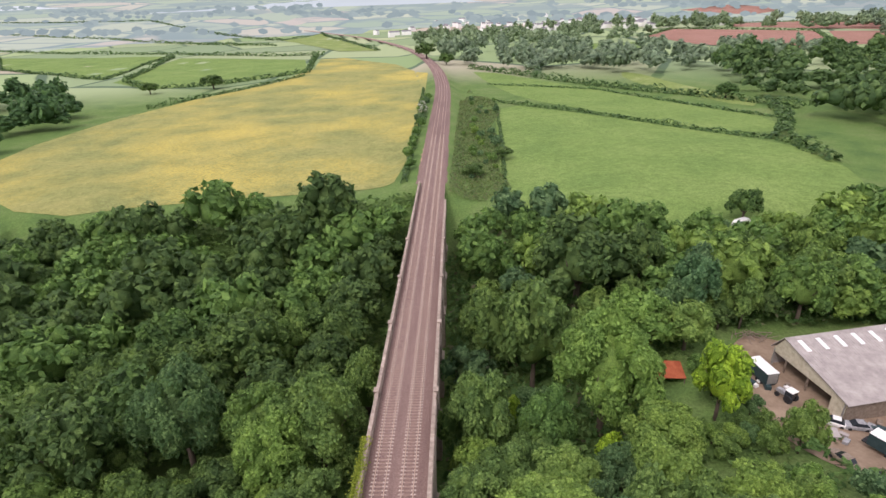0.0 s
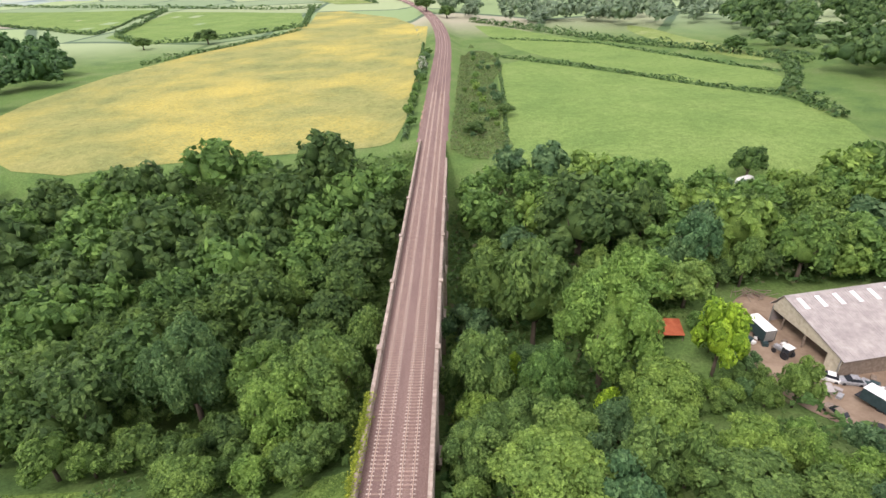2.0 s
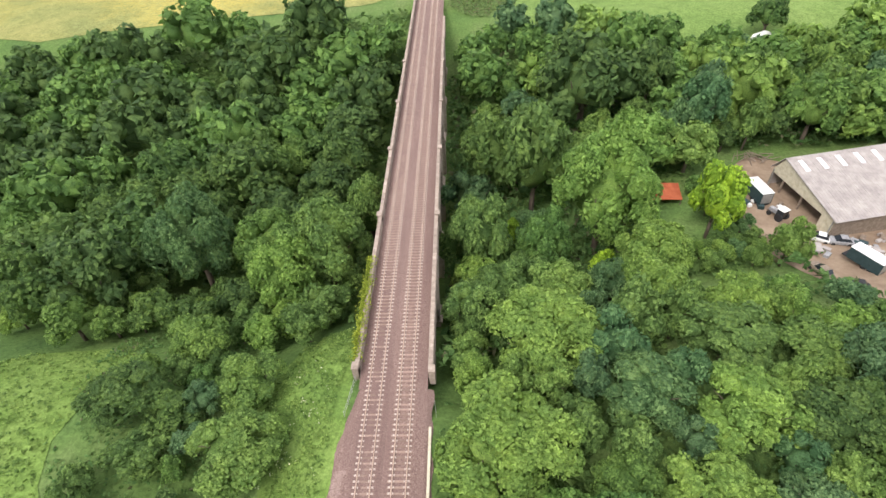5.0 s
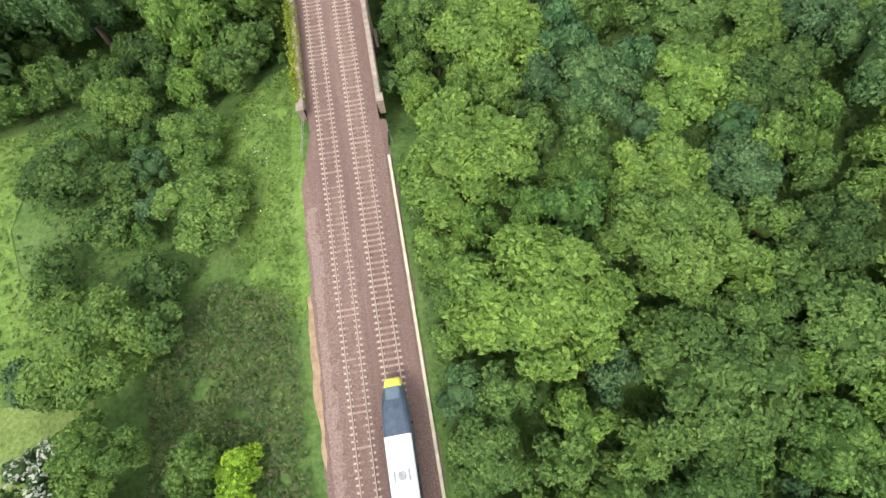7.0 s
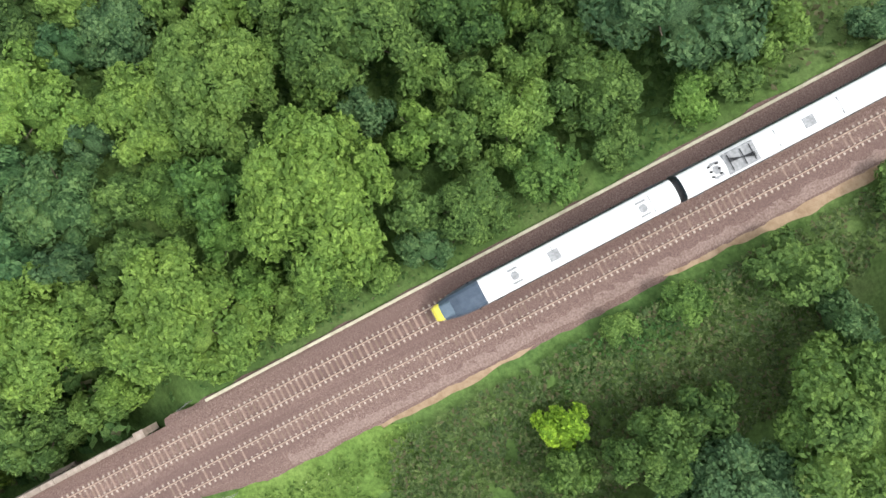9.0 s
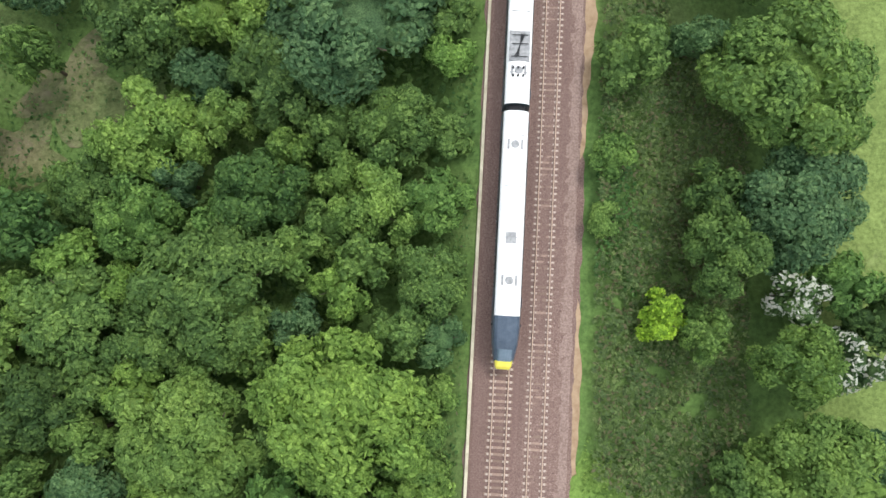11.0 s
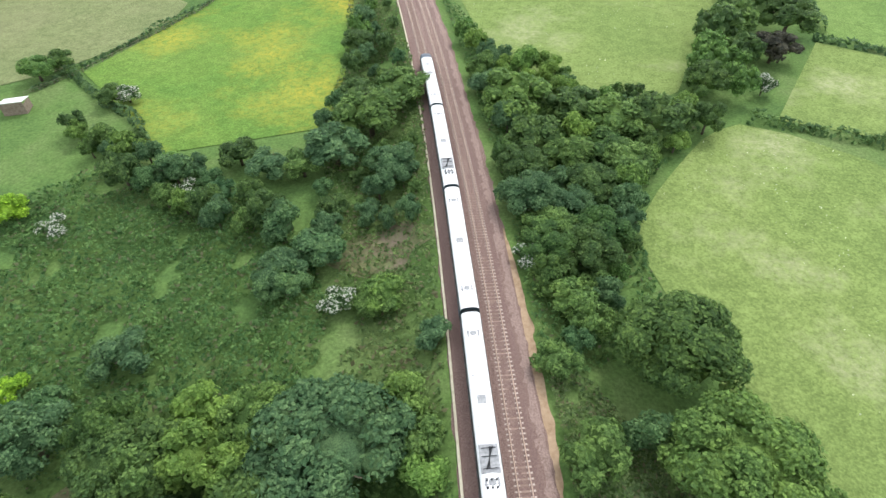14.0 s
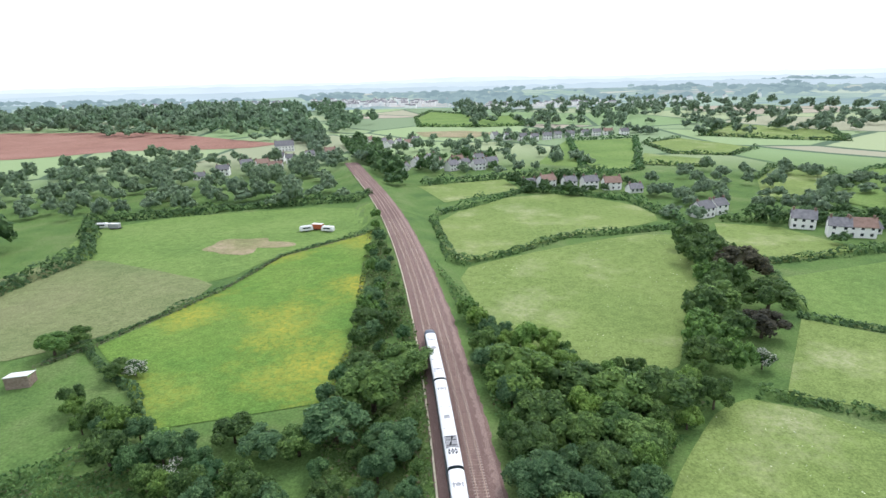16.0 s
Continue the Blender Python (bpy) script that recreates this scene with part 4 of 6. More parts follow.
LOW = [np.array(crown_data(s, 10, 310, 0.14)[0]) for s in (41, 42, 43)]
LOW_F = crown_data(41, 10, 310, 0.14)[1]
for kind, rows in FAR_TREES.items():
    vs, fs = [], []
    for k, (x, y, r) in enumerate(rows):
        a = random.uniform(0, 6.28)
        ca, sa = math.cos(a), math.sin(a)
        m = np.array(((ca, -sa, 0), (sa, ca, 0), (0, 0, random.uniform(0.9, 1.15)))) * r
        fs += [tuple(i + len(vs) for i in q) for q in LOW_F]
        vs += (LOW[k % 3] @ m.T + np.array((x, y, ground_z(x, y)))).tolist()
    tagged(part("woodland", round_cores(mesh("woodland", vs, fs, LEAF[kind]))), "wooded valley side of mixed broadleaf trees", "woodland", kind="stuff")


def spray(name, centres, normals, size, mat, seed, label, category):
    v, f = leaf_cards(np.array(centres), np.array(normals), size, 0.5, seed)
    return tagged(part(name, mesh(name, v, f, mat)), label, category, kind="stuff")


def hedge(points, w, h, card, mat=HEDGE, label="dense dark green field hedge", per=1.0):
    """A clipped or wild hedge along a line; its outline swells and thins."""
    rng = random.Random(len(points) * 7 + int(points[0][0]))
    c, n = [], []
    for (ax, ay), (bx, by) in zip(points, points[1:]):
        length = math.hypot(bx - ax, by - ay)
        for _ in range(int(length * (w + 2 * h) * per / (card * card) * 0.55)):
            t = rng.random()
            x, y = ax + (bx - ax) * t, ay + (by - ay) * t
            swell = 0.55 + 0.9 * abs(noise.noise((x * 0.11, y * 0.11, 2))) + 0.7 * max(0, noise.noise((x * 0.05, y * 0.05, 7)))
            th = rng.uniform(-0.1, math.pi + 0.1)
            px, pz = math.cos(th), math.sin(th)
            ux, uy = -(by - ay) / length, (bx - ax) / length
            q = rng.uniform(0.75, 1.05)
            X, Y = x + ux * px * w / 2 * swell * q, y + uy * px * w / 2 * swell * q
            c.append((X, Y, ground_z(x, y) + max(0.1, pz * h * swell * q)))
            n.append((ux * px, uy * px, pz + 0.4))
    return spray("hedge", c, n, card, mat, 3, label, "hedge")


hedge([(-400, 800), (-310, 510), (-262, 455), (-207, 472), (-141, 538), (-170, 690), (-180, 750)], 6, 5, 1.3)
hedge([(-345, 535), (-416, 818)], 4, 3, 1.3)
hedge([(-205, 350), (-170, 430), (-137, 512)], 4, 3.5, 1.1)
hedge([(-870, 1069), (-471, 876), (-229, 754), (-170, 752)], 6, 5, 1.8)
hedge([(-1205, 1500), (-813, 1354), (-311, 1002)], 8, 6, 2.5)
hedge([(-1450, 1800), (-1000, 1900), (-353, 1182)], 8, 6, 2.8)
hedge([(-736, 898), (-562, 676), (-345, 535)], 5, 4, 1.5)
hedge([(32, 340), (91, 282), (147, 220), (176, 262)], 4, 3, 0.9)
hedge([(30, 420), (108, 380), (152, 305), (176, 264)], 3, 2, 1.0)
hedge([(20, 540), (110, 400), (180, 320), (200, 290)], 8, 6, 1.4)
hedge([(150, 180), (152, 220), (176, 262), (190, 300)], 8, 6, 1.2)
hedge([(-12, 160), (-14, 300), (-18, 400)], 3, 3, 0.8)
hedge([(23, 150), (28, 231), (32, 337)], 2.5, 1.6, 0.6)
hedge([(-4, -281), (-8, -212), (-28, -221), (-57, -242), (-86, -246), (-112, -252)], 5, 3.2, 0.7)
hedge([(-6, -290), (-62, -342), (-112, -310), (-116, -270), (-112, -240)], 6, 4.5, 0.9)
hedge([(-64, -122), (-98, -104), (-120, -90)], 4, 2.6, 0.6)
hedge([(-98, -158), (-120, -142), (-150, -130)], 4, 2.6, 0.7)
hedge([(-102, -162), (-112, -190), (-112, -200), (-158, -206), (-200, -210)], 5, 3.5, 0.8)
hedge([(26, -262), (57, -232), (68, -200), (90, -160), (96, -150)], 2.5, 1.8, 0.6)
hedge([(60, -122), (68, -136), (76, -142), (92, -160)], 3, 2.4, 0.6)
hedge([(150, -160), (135, -240), (165, -300), (60, -330), (28, -330)], 9, 6, 1.0)
hedge([(-120, -420), (-160, -600), (-235, -608), (-155, -402), (-60, -350)], 7, 5, 1.3)
hedge([(0, -372), (-60, -388), (-130, -400)], 8, 6, 1.2)
hedge([(-208, -352), (-245, -394), (-272, -370), (-207, -289), (-176, -294)], 5, 4, 1.1)
hedge([(-242, -322), (-299, -374), (-422, -392)], 5, 4, 1.2)
hedge([(-300, -497), (-253, -458), (-216, -481), (-221, -554), (-276, -593)], 6, 4, 1.4)
hedge([(-225, -440), (-201, -403), (-164, -430), (-190, -488)], 6, 4, 1.3)
hedge([(-466, -630), (-406, -522), (-367, -547), (-309, -612), (-419, -736)], 7, 5, 1.6)
hedge([(-88, -800), (-112, -1075), (-36, -1198), (-5, -1027), (-8, -836), (-88, -806), (-158, -808), (-176, -1032)], 8, 5, 2.0)
hedge([(310, 915), (417, 1098), (580, 923), (494, 750), (373, 613)], 7, 5, 1.9)
hedge([(532, 1099), (557, 1230), (785, 1204), (818, 1104), (679, 908)], 7, 5, 2.2)
hedge([(-356, 1184), (-301, 1320), (-103, 797)], 7, 5, 1.9)
hedge([(-135, -262), (-170, -250), (-230, -260), (-300, -250)], 8, 6, 1.1)


BODY = rock(2, 1.0, 3, (1, 1, 0.9), 0.5)
MINI = [np.array(crown_data(s, 7, 108, 0.225)[0]) for s in (51, 52, 53, 54)]
MINI_F = crown_data(51, 7, 108, 0.225)[1]
TINY = [np.array(crown_data(s, 5, 48, 0.33)[0]) for s in (61, 62, 63, 64)]
TINY_F = crown_data(61, 5, 48, 0.33)[1]


def wood(poly, count, rmin, rmax, label, mat=FAR_LEAF_HAZED, card=1.1, seed=5, cards=70):
    """Distant woodland, tree by tree, each a lumpy body under leaf sprays, in one mesh."""
    rng = random.Random(seed)
    x0, x1 = min(p[0] for p in poly), max(p[0] for p in poly)
    y0, y1 = min(p[1] for p in poly), max(p[1] for p in poly)
    c, n, size, spots = [], [], [], []
    made = tries = 0
    while made < count and tries < 20 * count:
        tries += 1
        x, y, r = rng.uniform(x0, x1), rng.uniform(y0, y1), rng.uniform(rmin, rmax)
        if not inside(x, y, poly) or abs(x - line_x(y) + 2) < (8 if y > -440 else 1) + r or any((x - a[0]) ** 2 + (y - a[1]) ** 2 < (r + 6) ** 2 for a in HOUSES):
            continue
        if -80 < x < 420 and -1900 < y < -1380 and seed == 14:
            continue
        if abs(y) > 1450 and noise.noise((x * 0.0022, y * 0.0032, 4)) < 0.08 and abs(math.sin(x * 0.011 + 2 * noise.noise((x * 0.002, y * 0.002, 1)))) > 0.1:
            continue
        made += 1
        z = ground_z(x, y)
        spots.append((x, y, z + r * 0.7, r * 0.9, rng.uniform(0, 6.28)))
        for _ in range(cards // 2):
            u, th = rng.uniform(-0.2, 1), rng.uniform(0, math.tau)
            q = math.sqrt(1 - u * u)
            k = r * rng.uniform(0.84, 1.02)
            c.append((x + q * math.cos(th) * k, y + q * math.sin(th) * k, z + r * 0.7 + u * k * 0.9))
            n.append((q * math.cos(th), q * math.sin(th), u + 0.5))
            size.append(r * 0.15)
    v, f = leaf_cards(np.array(c), np.array(n), np.array(size), 0.3, seed)
    if rmax < 14:
        v, f = [], []
        shapes, shape_faces = (MINI, MINI_F) if abs(poly[0][1]) < 345 else (TINY, TINY_F)
        for k, (x, y, z, r, a) in enumerate(spots):
            ca, sa = math.cos(a), math.sin(a)
            f += [tuple(i + len(v) for i in q) for q in shape_faces]
            v += (shapes[k % 4] @ (np.array(((ca, -sa, 0), (sa, ca, 0), (0, 0, 0.9 + 0.3 * math.sin(a)))) * r * 1.12).T + np.array((x, y, z - r * 0.75))).tolist()
        return tagged(part("woodland", round_cores(mesh("woodland", v, f, mat))), label, "woodland", kind="stuff")
    base = np.array(BODY[0])
    for x, y, z, r, a in spots:
        ca, sa = math.cos(a), math.sin(a)
        f += [tuple(i + len(v) for i in q) for q in BODY[1]]
        v += (base @ (np.array(((ca, -sa, 0), (sa, ca, 0), (0, 0, 1))) * r).T + np.array((x, y, z))).tolist()
    return tagged(part("woodland", round_cores(mesh("woodland", v, f, mat))), label, "woodland", kind="stuff")


HOUSES = ((-131, -271, 20, 0), (-141, -276, 20, 1), (-160, -243, -30, 0), (-164, -228, -30, 1), (-171, -226, -20, 2), (-178, -230, 0, 3),
          (-88, -345, 12, 1), (-100, -344, 8, 0), (-112, -340, 0, 2), (-76, -352, 25, 2), (-66, -355, 10, 3), (-122, -330, 10, 3),
          (-24, -428, 40, 0), (-34, -436, 30, 1), (-44, -430, 20, 0), (-14, -440, 60, 2), (2, -452, 70, 1), (-55, -440, 10, 0), (-30, -455, 30, 2), (-10, -470, 45, 0), (-48, -462, 15, 1), (10, -440, 80, 3),
          (131, -584, 15, 4), (120, -512, 0, 0), (108, -500, 10, 1), (136, -468, 20, 0), (124, -470, 30, 2), (157, -425, 10, 3), (145, -440, 5, 0), (95, -520, 30, 1), (80, -540, 20, 2), (100, -490, 40, 3), (110, -455, 0, 2),
          (27, -585, 60, 0), (18, -600, 50, 1), (35, -610, 50, 0), (8, -590, 40, 2), (44, -570, 55, 1), (0, -615, 30, 0), (50, -630, 60, 2),
          (-113, -609, 10, 0), (-125, -605, 5, 1), (-140, -612, 0, 0), (-155, -625, 10, 1), (-170, -630, 0, 0), (-190, -640, 0, 1), (-205, -645, -5, 0), (-220, -650, -5, 2), (-100, -620, 20, 0), (-88, -640, 30, 1), (-235, -640, 0, 0))
W1 = "distant belt of dark green deciduous trees"
wood([(-205, 215), (-340, 160), (-420, 300), (-330, 430), (-235, 330)], 110, 6, 9, W1, HEDGE, seed=1)
wood([(160, 190), (152, 150), (330, 120), (520, 330), (430, 560), (220, 470), (195, 300)], 210, 7, 11, W1, HEDGE, seed=2)
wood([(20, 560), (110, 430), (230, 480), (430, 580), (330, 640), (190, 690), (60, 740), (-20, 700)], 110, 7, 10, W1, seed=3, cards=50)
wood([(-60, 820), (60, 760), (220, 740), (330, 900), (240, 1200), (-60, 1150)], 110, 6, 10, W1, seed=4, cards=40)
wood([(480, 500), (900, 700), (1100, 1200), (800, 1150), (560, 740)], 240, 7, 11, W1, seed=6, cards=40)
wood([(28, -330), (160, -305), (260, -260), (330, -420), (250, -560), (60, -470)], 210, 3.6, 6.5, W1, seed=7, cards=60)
wood([(150, -240), (170, -150), (320, -150), (330, -300), (190, -290)], 70, 4, 8, W1, HEDGE, seed=8)
wood([(20, -360), (45, -440), (80, -600), (40, -620), (24, -470), (8, -380)], 70, 4, 7, W1, HEDGE, seed=9)
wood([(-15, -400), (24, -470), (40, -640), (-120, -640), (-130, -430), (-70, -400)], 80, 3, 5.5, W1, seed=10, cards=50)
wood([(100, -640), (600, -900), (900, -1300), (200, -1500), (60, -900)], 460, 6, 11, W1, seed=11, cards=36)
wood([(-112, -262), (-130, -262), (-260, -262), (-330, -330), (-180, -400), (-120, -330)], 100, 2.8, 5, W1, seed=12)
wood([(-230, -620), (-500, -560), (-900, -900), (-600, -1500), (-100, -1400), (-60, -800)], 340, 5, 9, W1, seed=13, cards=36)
wood([(-58, -326), (-134, -322), (-128, -362), (-56, -372)], 34, 2.4, 4.2, W1, HEDGE, seed=21)
wood([(-148, -212), (-190, -214), (-200, -262), (-150, -264)], 30, 2.4, 4.4, W1, HEDGE, seed=22)
wood([(-62, -420), (24, -418), (24, -490), (-62, -480)], 46, 2.4, 4.6, W1, HEDGE, seed=23)
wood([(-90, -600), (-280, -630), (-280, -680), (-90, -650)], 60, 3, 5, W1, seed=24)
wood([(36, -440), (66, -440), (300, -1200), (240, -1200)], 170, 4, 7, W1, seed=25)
BODY = rock(1, 1.0, 3, (1.5, 1.0, 0.6), 0.4)
# farthest trees: black base, haze painted in as blue-grey emission
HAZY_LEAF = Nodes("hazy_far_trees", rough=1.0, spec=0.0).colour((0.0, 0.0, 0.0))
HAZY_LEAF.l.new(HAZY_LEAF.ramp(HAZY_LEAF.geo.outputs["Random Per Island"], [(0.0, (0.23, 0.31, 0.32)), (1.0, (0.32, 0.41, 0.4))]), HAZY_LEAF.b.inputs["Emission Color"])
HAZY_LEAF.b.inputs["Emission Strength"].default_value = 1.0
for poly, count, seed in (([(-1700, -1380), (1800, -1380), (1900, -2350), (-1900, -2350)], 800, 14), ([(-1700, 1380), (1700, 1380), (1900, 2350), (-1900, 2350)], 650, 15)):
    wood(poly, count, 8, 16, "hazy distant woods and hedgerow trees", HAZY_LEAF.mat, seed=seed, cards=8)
wood([(200, -900), (1000, -900), (1000, -1250), (300, -1330)], 300, 8, 13, W1, seed=16, cards=14)
wood([(200, 1300), (700, 1100), (1000, 880), (900, 760), (700, 900), (200, 1200)], 120, 8, 13, W1, seed=17, cards=14)



def thicket(name, poly, height, card, mat, label, density=5.0, seed=1, lumps=0.14, holes=()):
    """Low brambles and scrub as a hummocky carpet of leaf sprays."""
    rng = random.Random(seed)
    x0, x1 = min(p[0] for p in poly), max(p[0] for p in poly)
    y0, y1 = min(p[1] for p in poly), max(p[1] for p in poly)
    c, n = [], []
    for _ in range(int((x1 - x0) * (y1 - y0) * density)):
        x, y = rng.uniform(x0, x1), rng.uniform(y0, y1)
        if not inside(x, y, poly) or any(inside(x, y, h) for h in holes):
            continue
        k = noise.noise((x * lumps, y * lumps, seed)) + 0.5 * noise.noise((x * lumps * 3, y * lumps * 3, seed))
        if k < -0.42:
            continue
        hh = height * (0.55 + 0.75 * k)
        c.append((x, y, ground_z(x, y) + max(0.05, hh) * rng.uniform(0.8, 1.05)))
        n.append((rng.uniform(-0.5, 0.5), rng.uniform(-0.5, 0.5), 1))
    return spray(name, c, n, card, mat, seed, label, "scrub")


thicket("bramble_scrub", [(-9.5, -8), (-9, -20), (-9, -62), (-14, -62), (-26, -44), (-26, -8), (-18, -4)], 1.9, 0.3, SCRUB, "brownish-green bramble scrub on the bank", 15, 2, 0.3)
thicket("bramble_scrub", [(-8.8, -28), (-8.8, -46), (-13, -46), (-14, -26)], 1.9, 0.24, BRAMBLE, "bright green bramble bank beside the ballast", 9, 3)
thicket("bramble_scrub", [(22, -62), (64, -62), (92, -96), (66, -118), (36, -106), (24, -90), (20, -76)], 2.4, 0.42, BRAMBLE, "broad dark green bramble thicket", 6, 4)
thicket("bramble_scrub", [(-8.5, -60), (-9, -100), (-6, -160), (-1, -205), (-12, -170), (-22, -145), (-48, -128), (-56, -122), (-32, -98), (-28, -70)], 1.8, 0.42, BRAMBLE, "dense green scrub on the railway bank", 4, 5)
thicket("bramble_scrub", [(4, -58), (4, -130), (10, -190), (22, -270), (26, -262), (23, -160), (26, -125), (20, -90), (18, -60)], 1.6, 0.42, SCRUB, "rough green scrub and tall grass bank", 4, 6)
thicket("bramble_scrub", [(4, -56), (4, 14), (7, 14), (7, -56)], 0.5, 0.24, BRAMBLE, "rough grass verge beside the cable trough", 6, 7)
thicket("bramble_scrub", [(-46, 28), (-20, 30), (-19, 12), (-17, 2), (-24, -8), (-36, -4), (-44, 6)], 1.2, 0.3, BRAMBLE, "low green scrub below the embankment", 3, 8, 0.2)
forest([(38, 42), (58, 40), (60, 52), (54, 55), (54, 75), (40, 76)], 22, 1.4, 2.6, (0, 0, 1, 5), None, [[(42, 54), (53, 54), (53, 70), (42, 70)]])
forest([(56, 80), (70, 92), (104, 94), (108, 76), (94, 75), (72, 88)], 14, 2.6, 4.5, (0, 2, 1), None)
thicket("undergrowth", [(38, 42), (58, 40), (60, 50), (55, 55), (56, 72), (60, 80), (74, 88), (106, 90), (108, 76), (110, 100), (60, 100), (38, 76)], 1.6, 0.4, UNDER, "low green shrubs beside the farmyard", 3, 16, 0.2, [[(43, 55), (53, 52), (53, 70), (43, 70)]])
thicket("bramble_scrub", [(3.9, 150), (16, 146), (26, 158), (22, 190), (29, 215), (24, 260), (33, 300), (30, 345), (16, 390), (9, 340)], 1.2, 0.42, SCRUB, "olive-green scrub strip beside the railway", 3.6, 9, 0.05)
thicket("undergrowth", [(-8, 26), (-8, 150), (-60, 142), (-130, 130), (-170, 120), (-110, 36), (-66, 46), (-40, 46)], 3.5, 0.85, UNDER, "dark green woodland undergrowth", 1.3, 11, 0.1)
thicket("undergrowth", [(4, 16), (4, 120), (24, 132), (90, 112), (140, 110), (110, 20), (100, 22), (70, 26), (58, 38), (44, 60), (40, 40)], 5.5, 0.85, BRAMBLE, "green woodland undergrowth", 2.0, 12, 0.1, [[(57, 74), (70, 86), (100, 88), (110, 60), (100, 20), (72, 26), (60, 40), (42, 50), (42, 70)]])
thicket("undergrowth", [(58, 38), (72, 26), (100, 18), (96, 8), (62, 14), (48, 40)], 2.2, 0.5, UNDER, "low green shrubs beside the farmyard", 2.5, 14, 0.15)
thicket("undergrowth", [(61, 50), (67, 51), (70, 46), (66, 41), (60, 42)], 2.2, 0.4, BRAMBLE, "low green shrubs in the farmyard", 5, 15, 0.2)
thicket("undergrowth", [(7, -60), (7, 18), (60, 30), (84, -30), (60, -36), (40, -38), (36, -58)], 2.8, 0.6, UNDER, "dark green woodland undergrowth", 2.2, 13, 0.12)
IVY_C = [(-6.25 + random.gauss(-0.2, 0.34), 15.5 + 18.5 * random.random(), 1.2 + random.uniform(-0.7, 0.3)) for _ in range(2200)]
spray("ivy", IVY_C, [(-0.4, 0, 1)] * len(IVY_C), 0.2, IVY, 4, "yellow-green ivy growing over the parapet", "ivy")


def ragged(x0, x1, y0, y1, seed):
    """A strip with an uneven outline."""
    n = int((y1 - y0) / 1.2)
    ys = [y0 + (y1 - y0) * k / n for k in range(n + 1)]
    inner = [(x1, y) for y in ys]
    outer = [(x1 + (x0 - x1) * math.sin(math.pi * k / n) ** 0.5 * (0.65 + 0.8 * noise.noise((y * 0.35, seed, 0))), y) for k, y in enumerate(ys)]
    return inner + outer[::-1]


sheet("earth_bank", ragged(-8.8, -6.9, -27, -3, 1.0), SAND, 0.12, 1, "bare orange sandy earth at the ballast edge", "ground")
sheet("earth_bank_south", ragged(-9.0, -7.2, -90, -40, 2.0), SAND, 0.1, 1, "bare earth strip along the ballast", "ground")
sheet("earth_bank_north", ragged(-8.4, -5.7, 158, 235, 3.0), SAND, 0.1, 1, "bare pale earth edge of the ballast", "ground")
COW = [(random.uniform(-16, -9), random.uniform(-3, 18), 0) for _ in range(260)]
COW = [(x, y, ground_z(x, y) + random.uniform(0.4, 0.9)) for x, y, _ in COW if noise.noise((x * 0.4, y * 0.4, 1)) > 0.12]
spray("cow_parsley", COW, [(0, 0, 1)] * len(COW), 0.12, BLOSSOM, 6, "white cow parsley flowers in the grass", "flowers")

WHITE_C = []
while len(WHITE_C) < 700:
    x, y = random.uniform(-100, 90), random.uniform(-260, -20)
    if (inside(x, y, HAY_NEAR) or inside(x, y, HAY_WEST)) and noise.noise((x * 0.06, y * 0.06, 8)) > 0.1:
        WHITE_C.append((x, y, sheet_z(x, y) + 0.35))
spray("meadow_flowers", WHITE_C, [(0, 0, 1)] * len(WHITE_C), 0.13, BLOSSOM, 8, "pale flower heads scattered over the hay", "flowers")
thicket("undergrowth", [(40, 74), (56, 75), (66, 80), (80, 79), (108, 82), (114, 100), (40, 104)], 3.6, 0.55, BRAMBLE, "dense green shrubs behind the barn", 4, 26, 0.15)
thicket("grass_tufts", [(-7.6, 25), (-15, 24), (-20, 12), (-17, 0), (-14, -10), (-8.6, -12), (-8.2, 8)], 0.6, 0.2, TUFT, "long bright green grass on the bank", 12, 23, 0.35)
thicket("grass_tufts", [(-40, 26), (-60, 24), (-90, 10), (-80, -20), (-40, -12), (-36, -6), (-44, 5), (-42, 16)], 0.6, 0.3, TUFT, "long bright green grass in the clearing", 3.5, 24, 0.2)
thicket("grass_tufts", [(40, -60), (62, -60), (64, -30), (44, -30)], 0.7, 0.26, BRAMBLE, "rough grass tufts over the clearing", 2.0, 21, 0.3)
thicket("grass_tufts", [(8, -98), (18, -98), (17, -78), (8, -78)], 0.6, 0.24, SCRUB, "rough grass tufts over bare earth", 1.6, 22, 0.3)

# ---- the train ----
REAR = -18.0
CAR = 26.0


def hull(sections):
    """Skin over rings of equal length, closed at both ends."""
    vs, fs, k = [], [], len(sections[0])
    for ring in sections:
        vs += ring
    for j in range(len(sections) - 1):
        for i in range(k):
            fs.append((j * k + i, j * k + (i + 1) % k, (j + 1) * k + (i + 1) % k, (j + 1) * k + i))
    return vs, fs + [tuple(range(k - 1, -1, -1)), tuple(range(len(vs) - k, len(vs)))]


def coach_ring(y, w=1.0, top=3.72, low=1.0, lean=0.0):
    prof = [(-1.22, low), (-1.36, low + 0.25), (-1.36, 2.4), (-1.3, 2.95), (-1.16, 3.35), (-0.9, 3.58), (-0.45, 3.69), (0, 3.72), (0.45, 3.69), (0.9, 3.58), (1.16, 3.35), (1.3, 2.95), (1.36, 2.4), (1.36, low + 0.25), (1.22, low)]
    return [(x * w, y, low + (z - low) * (top - low) / (3.72 - low)) for x, z in prof]


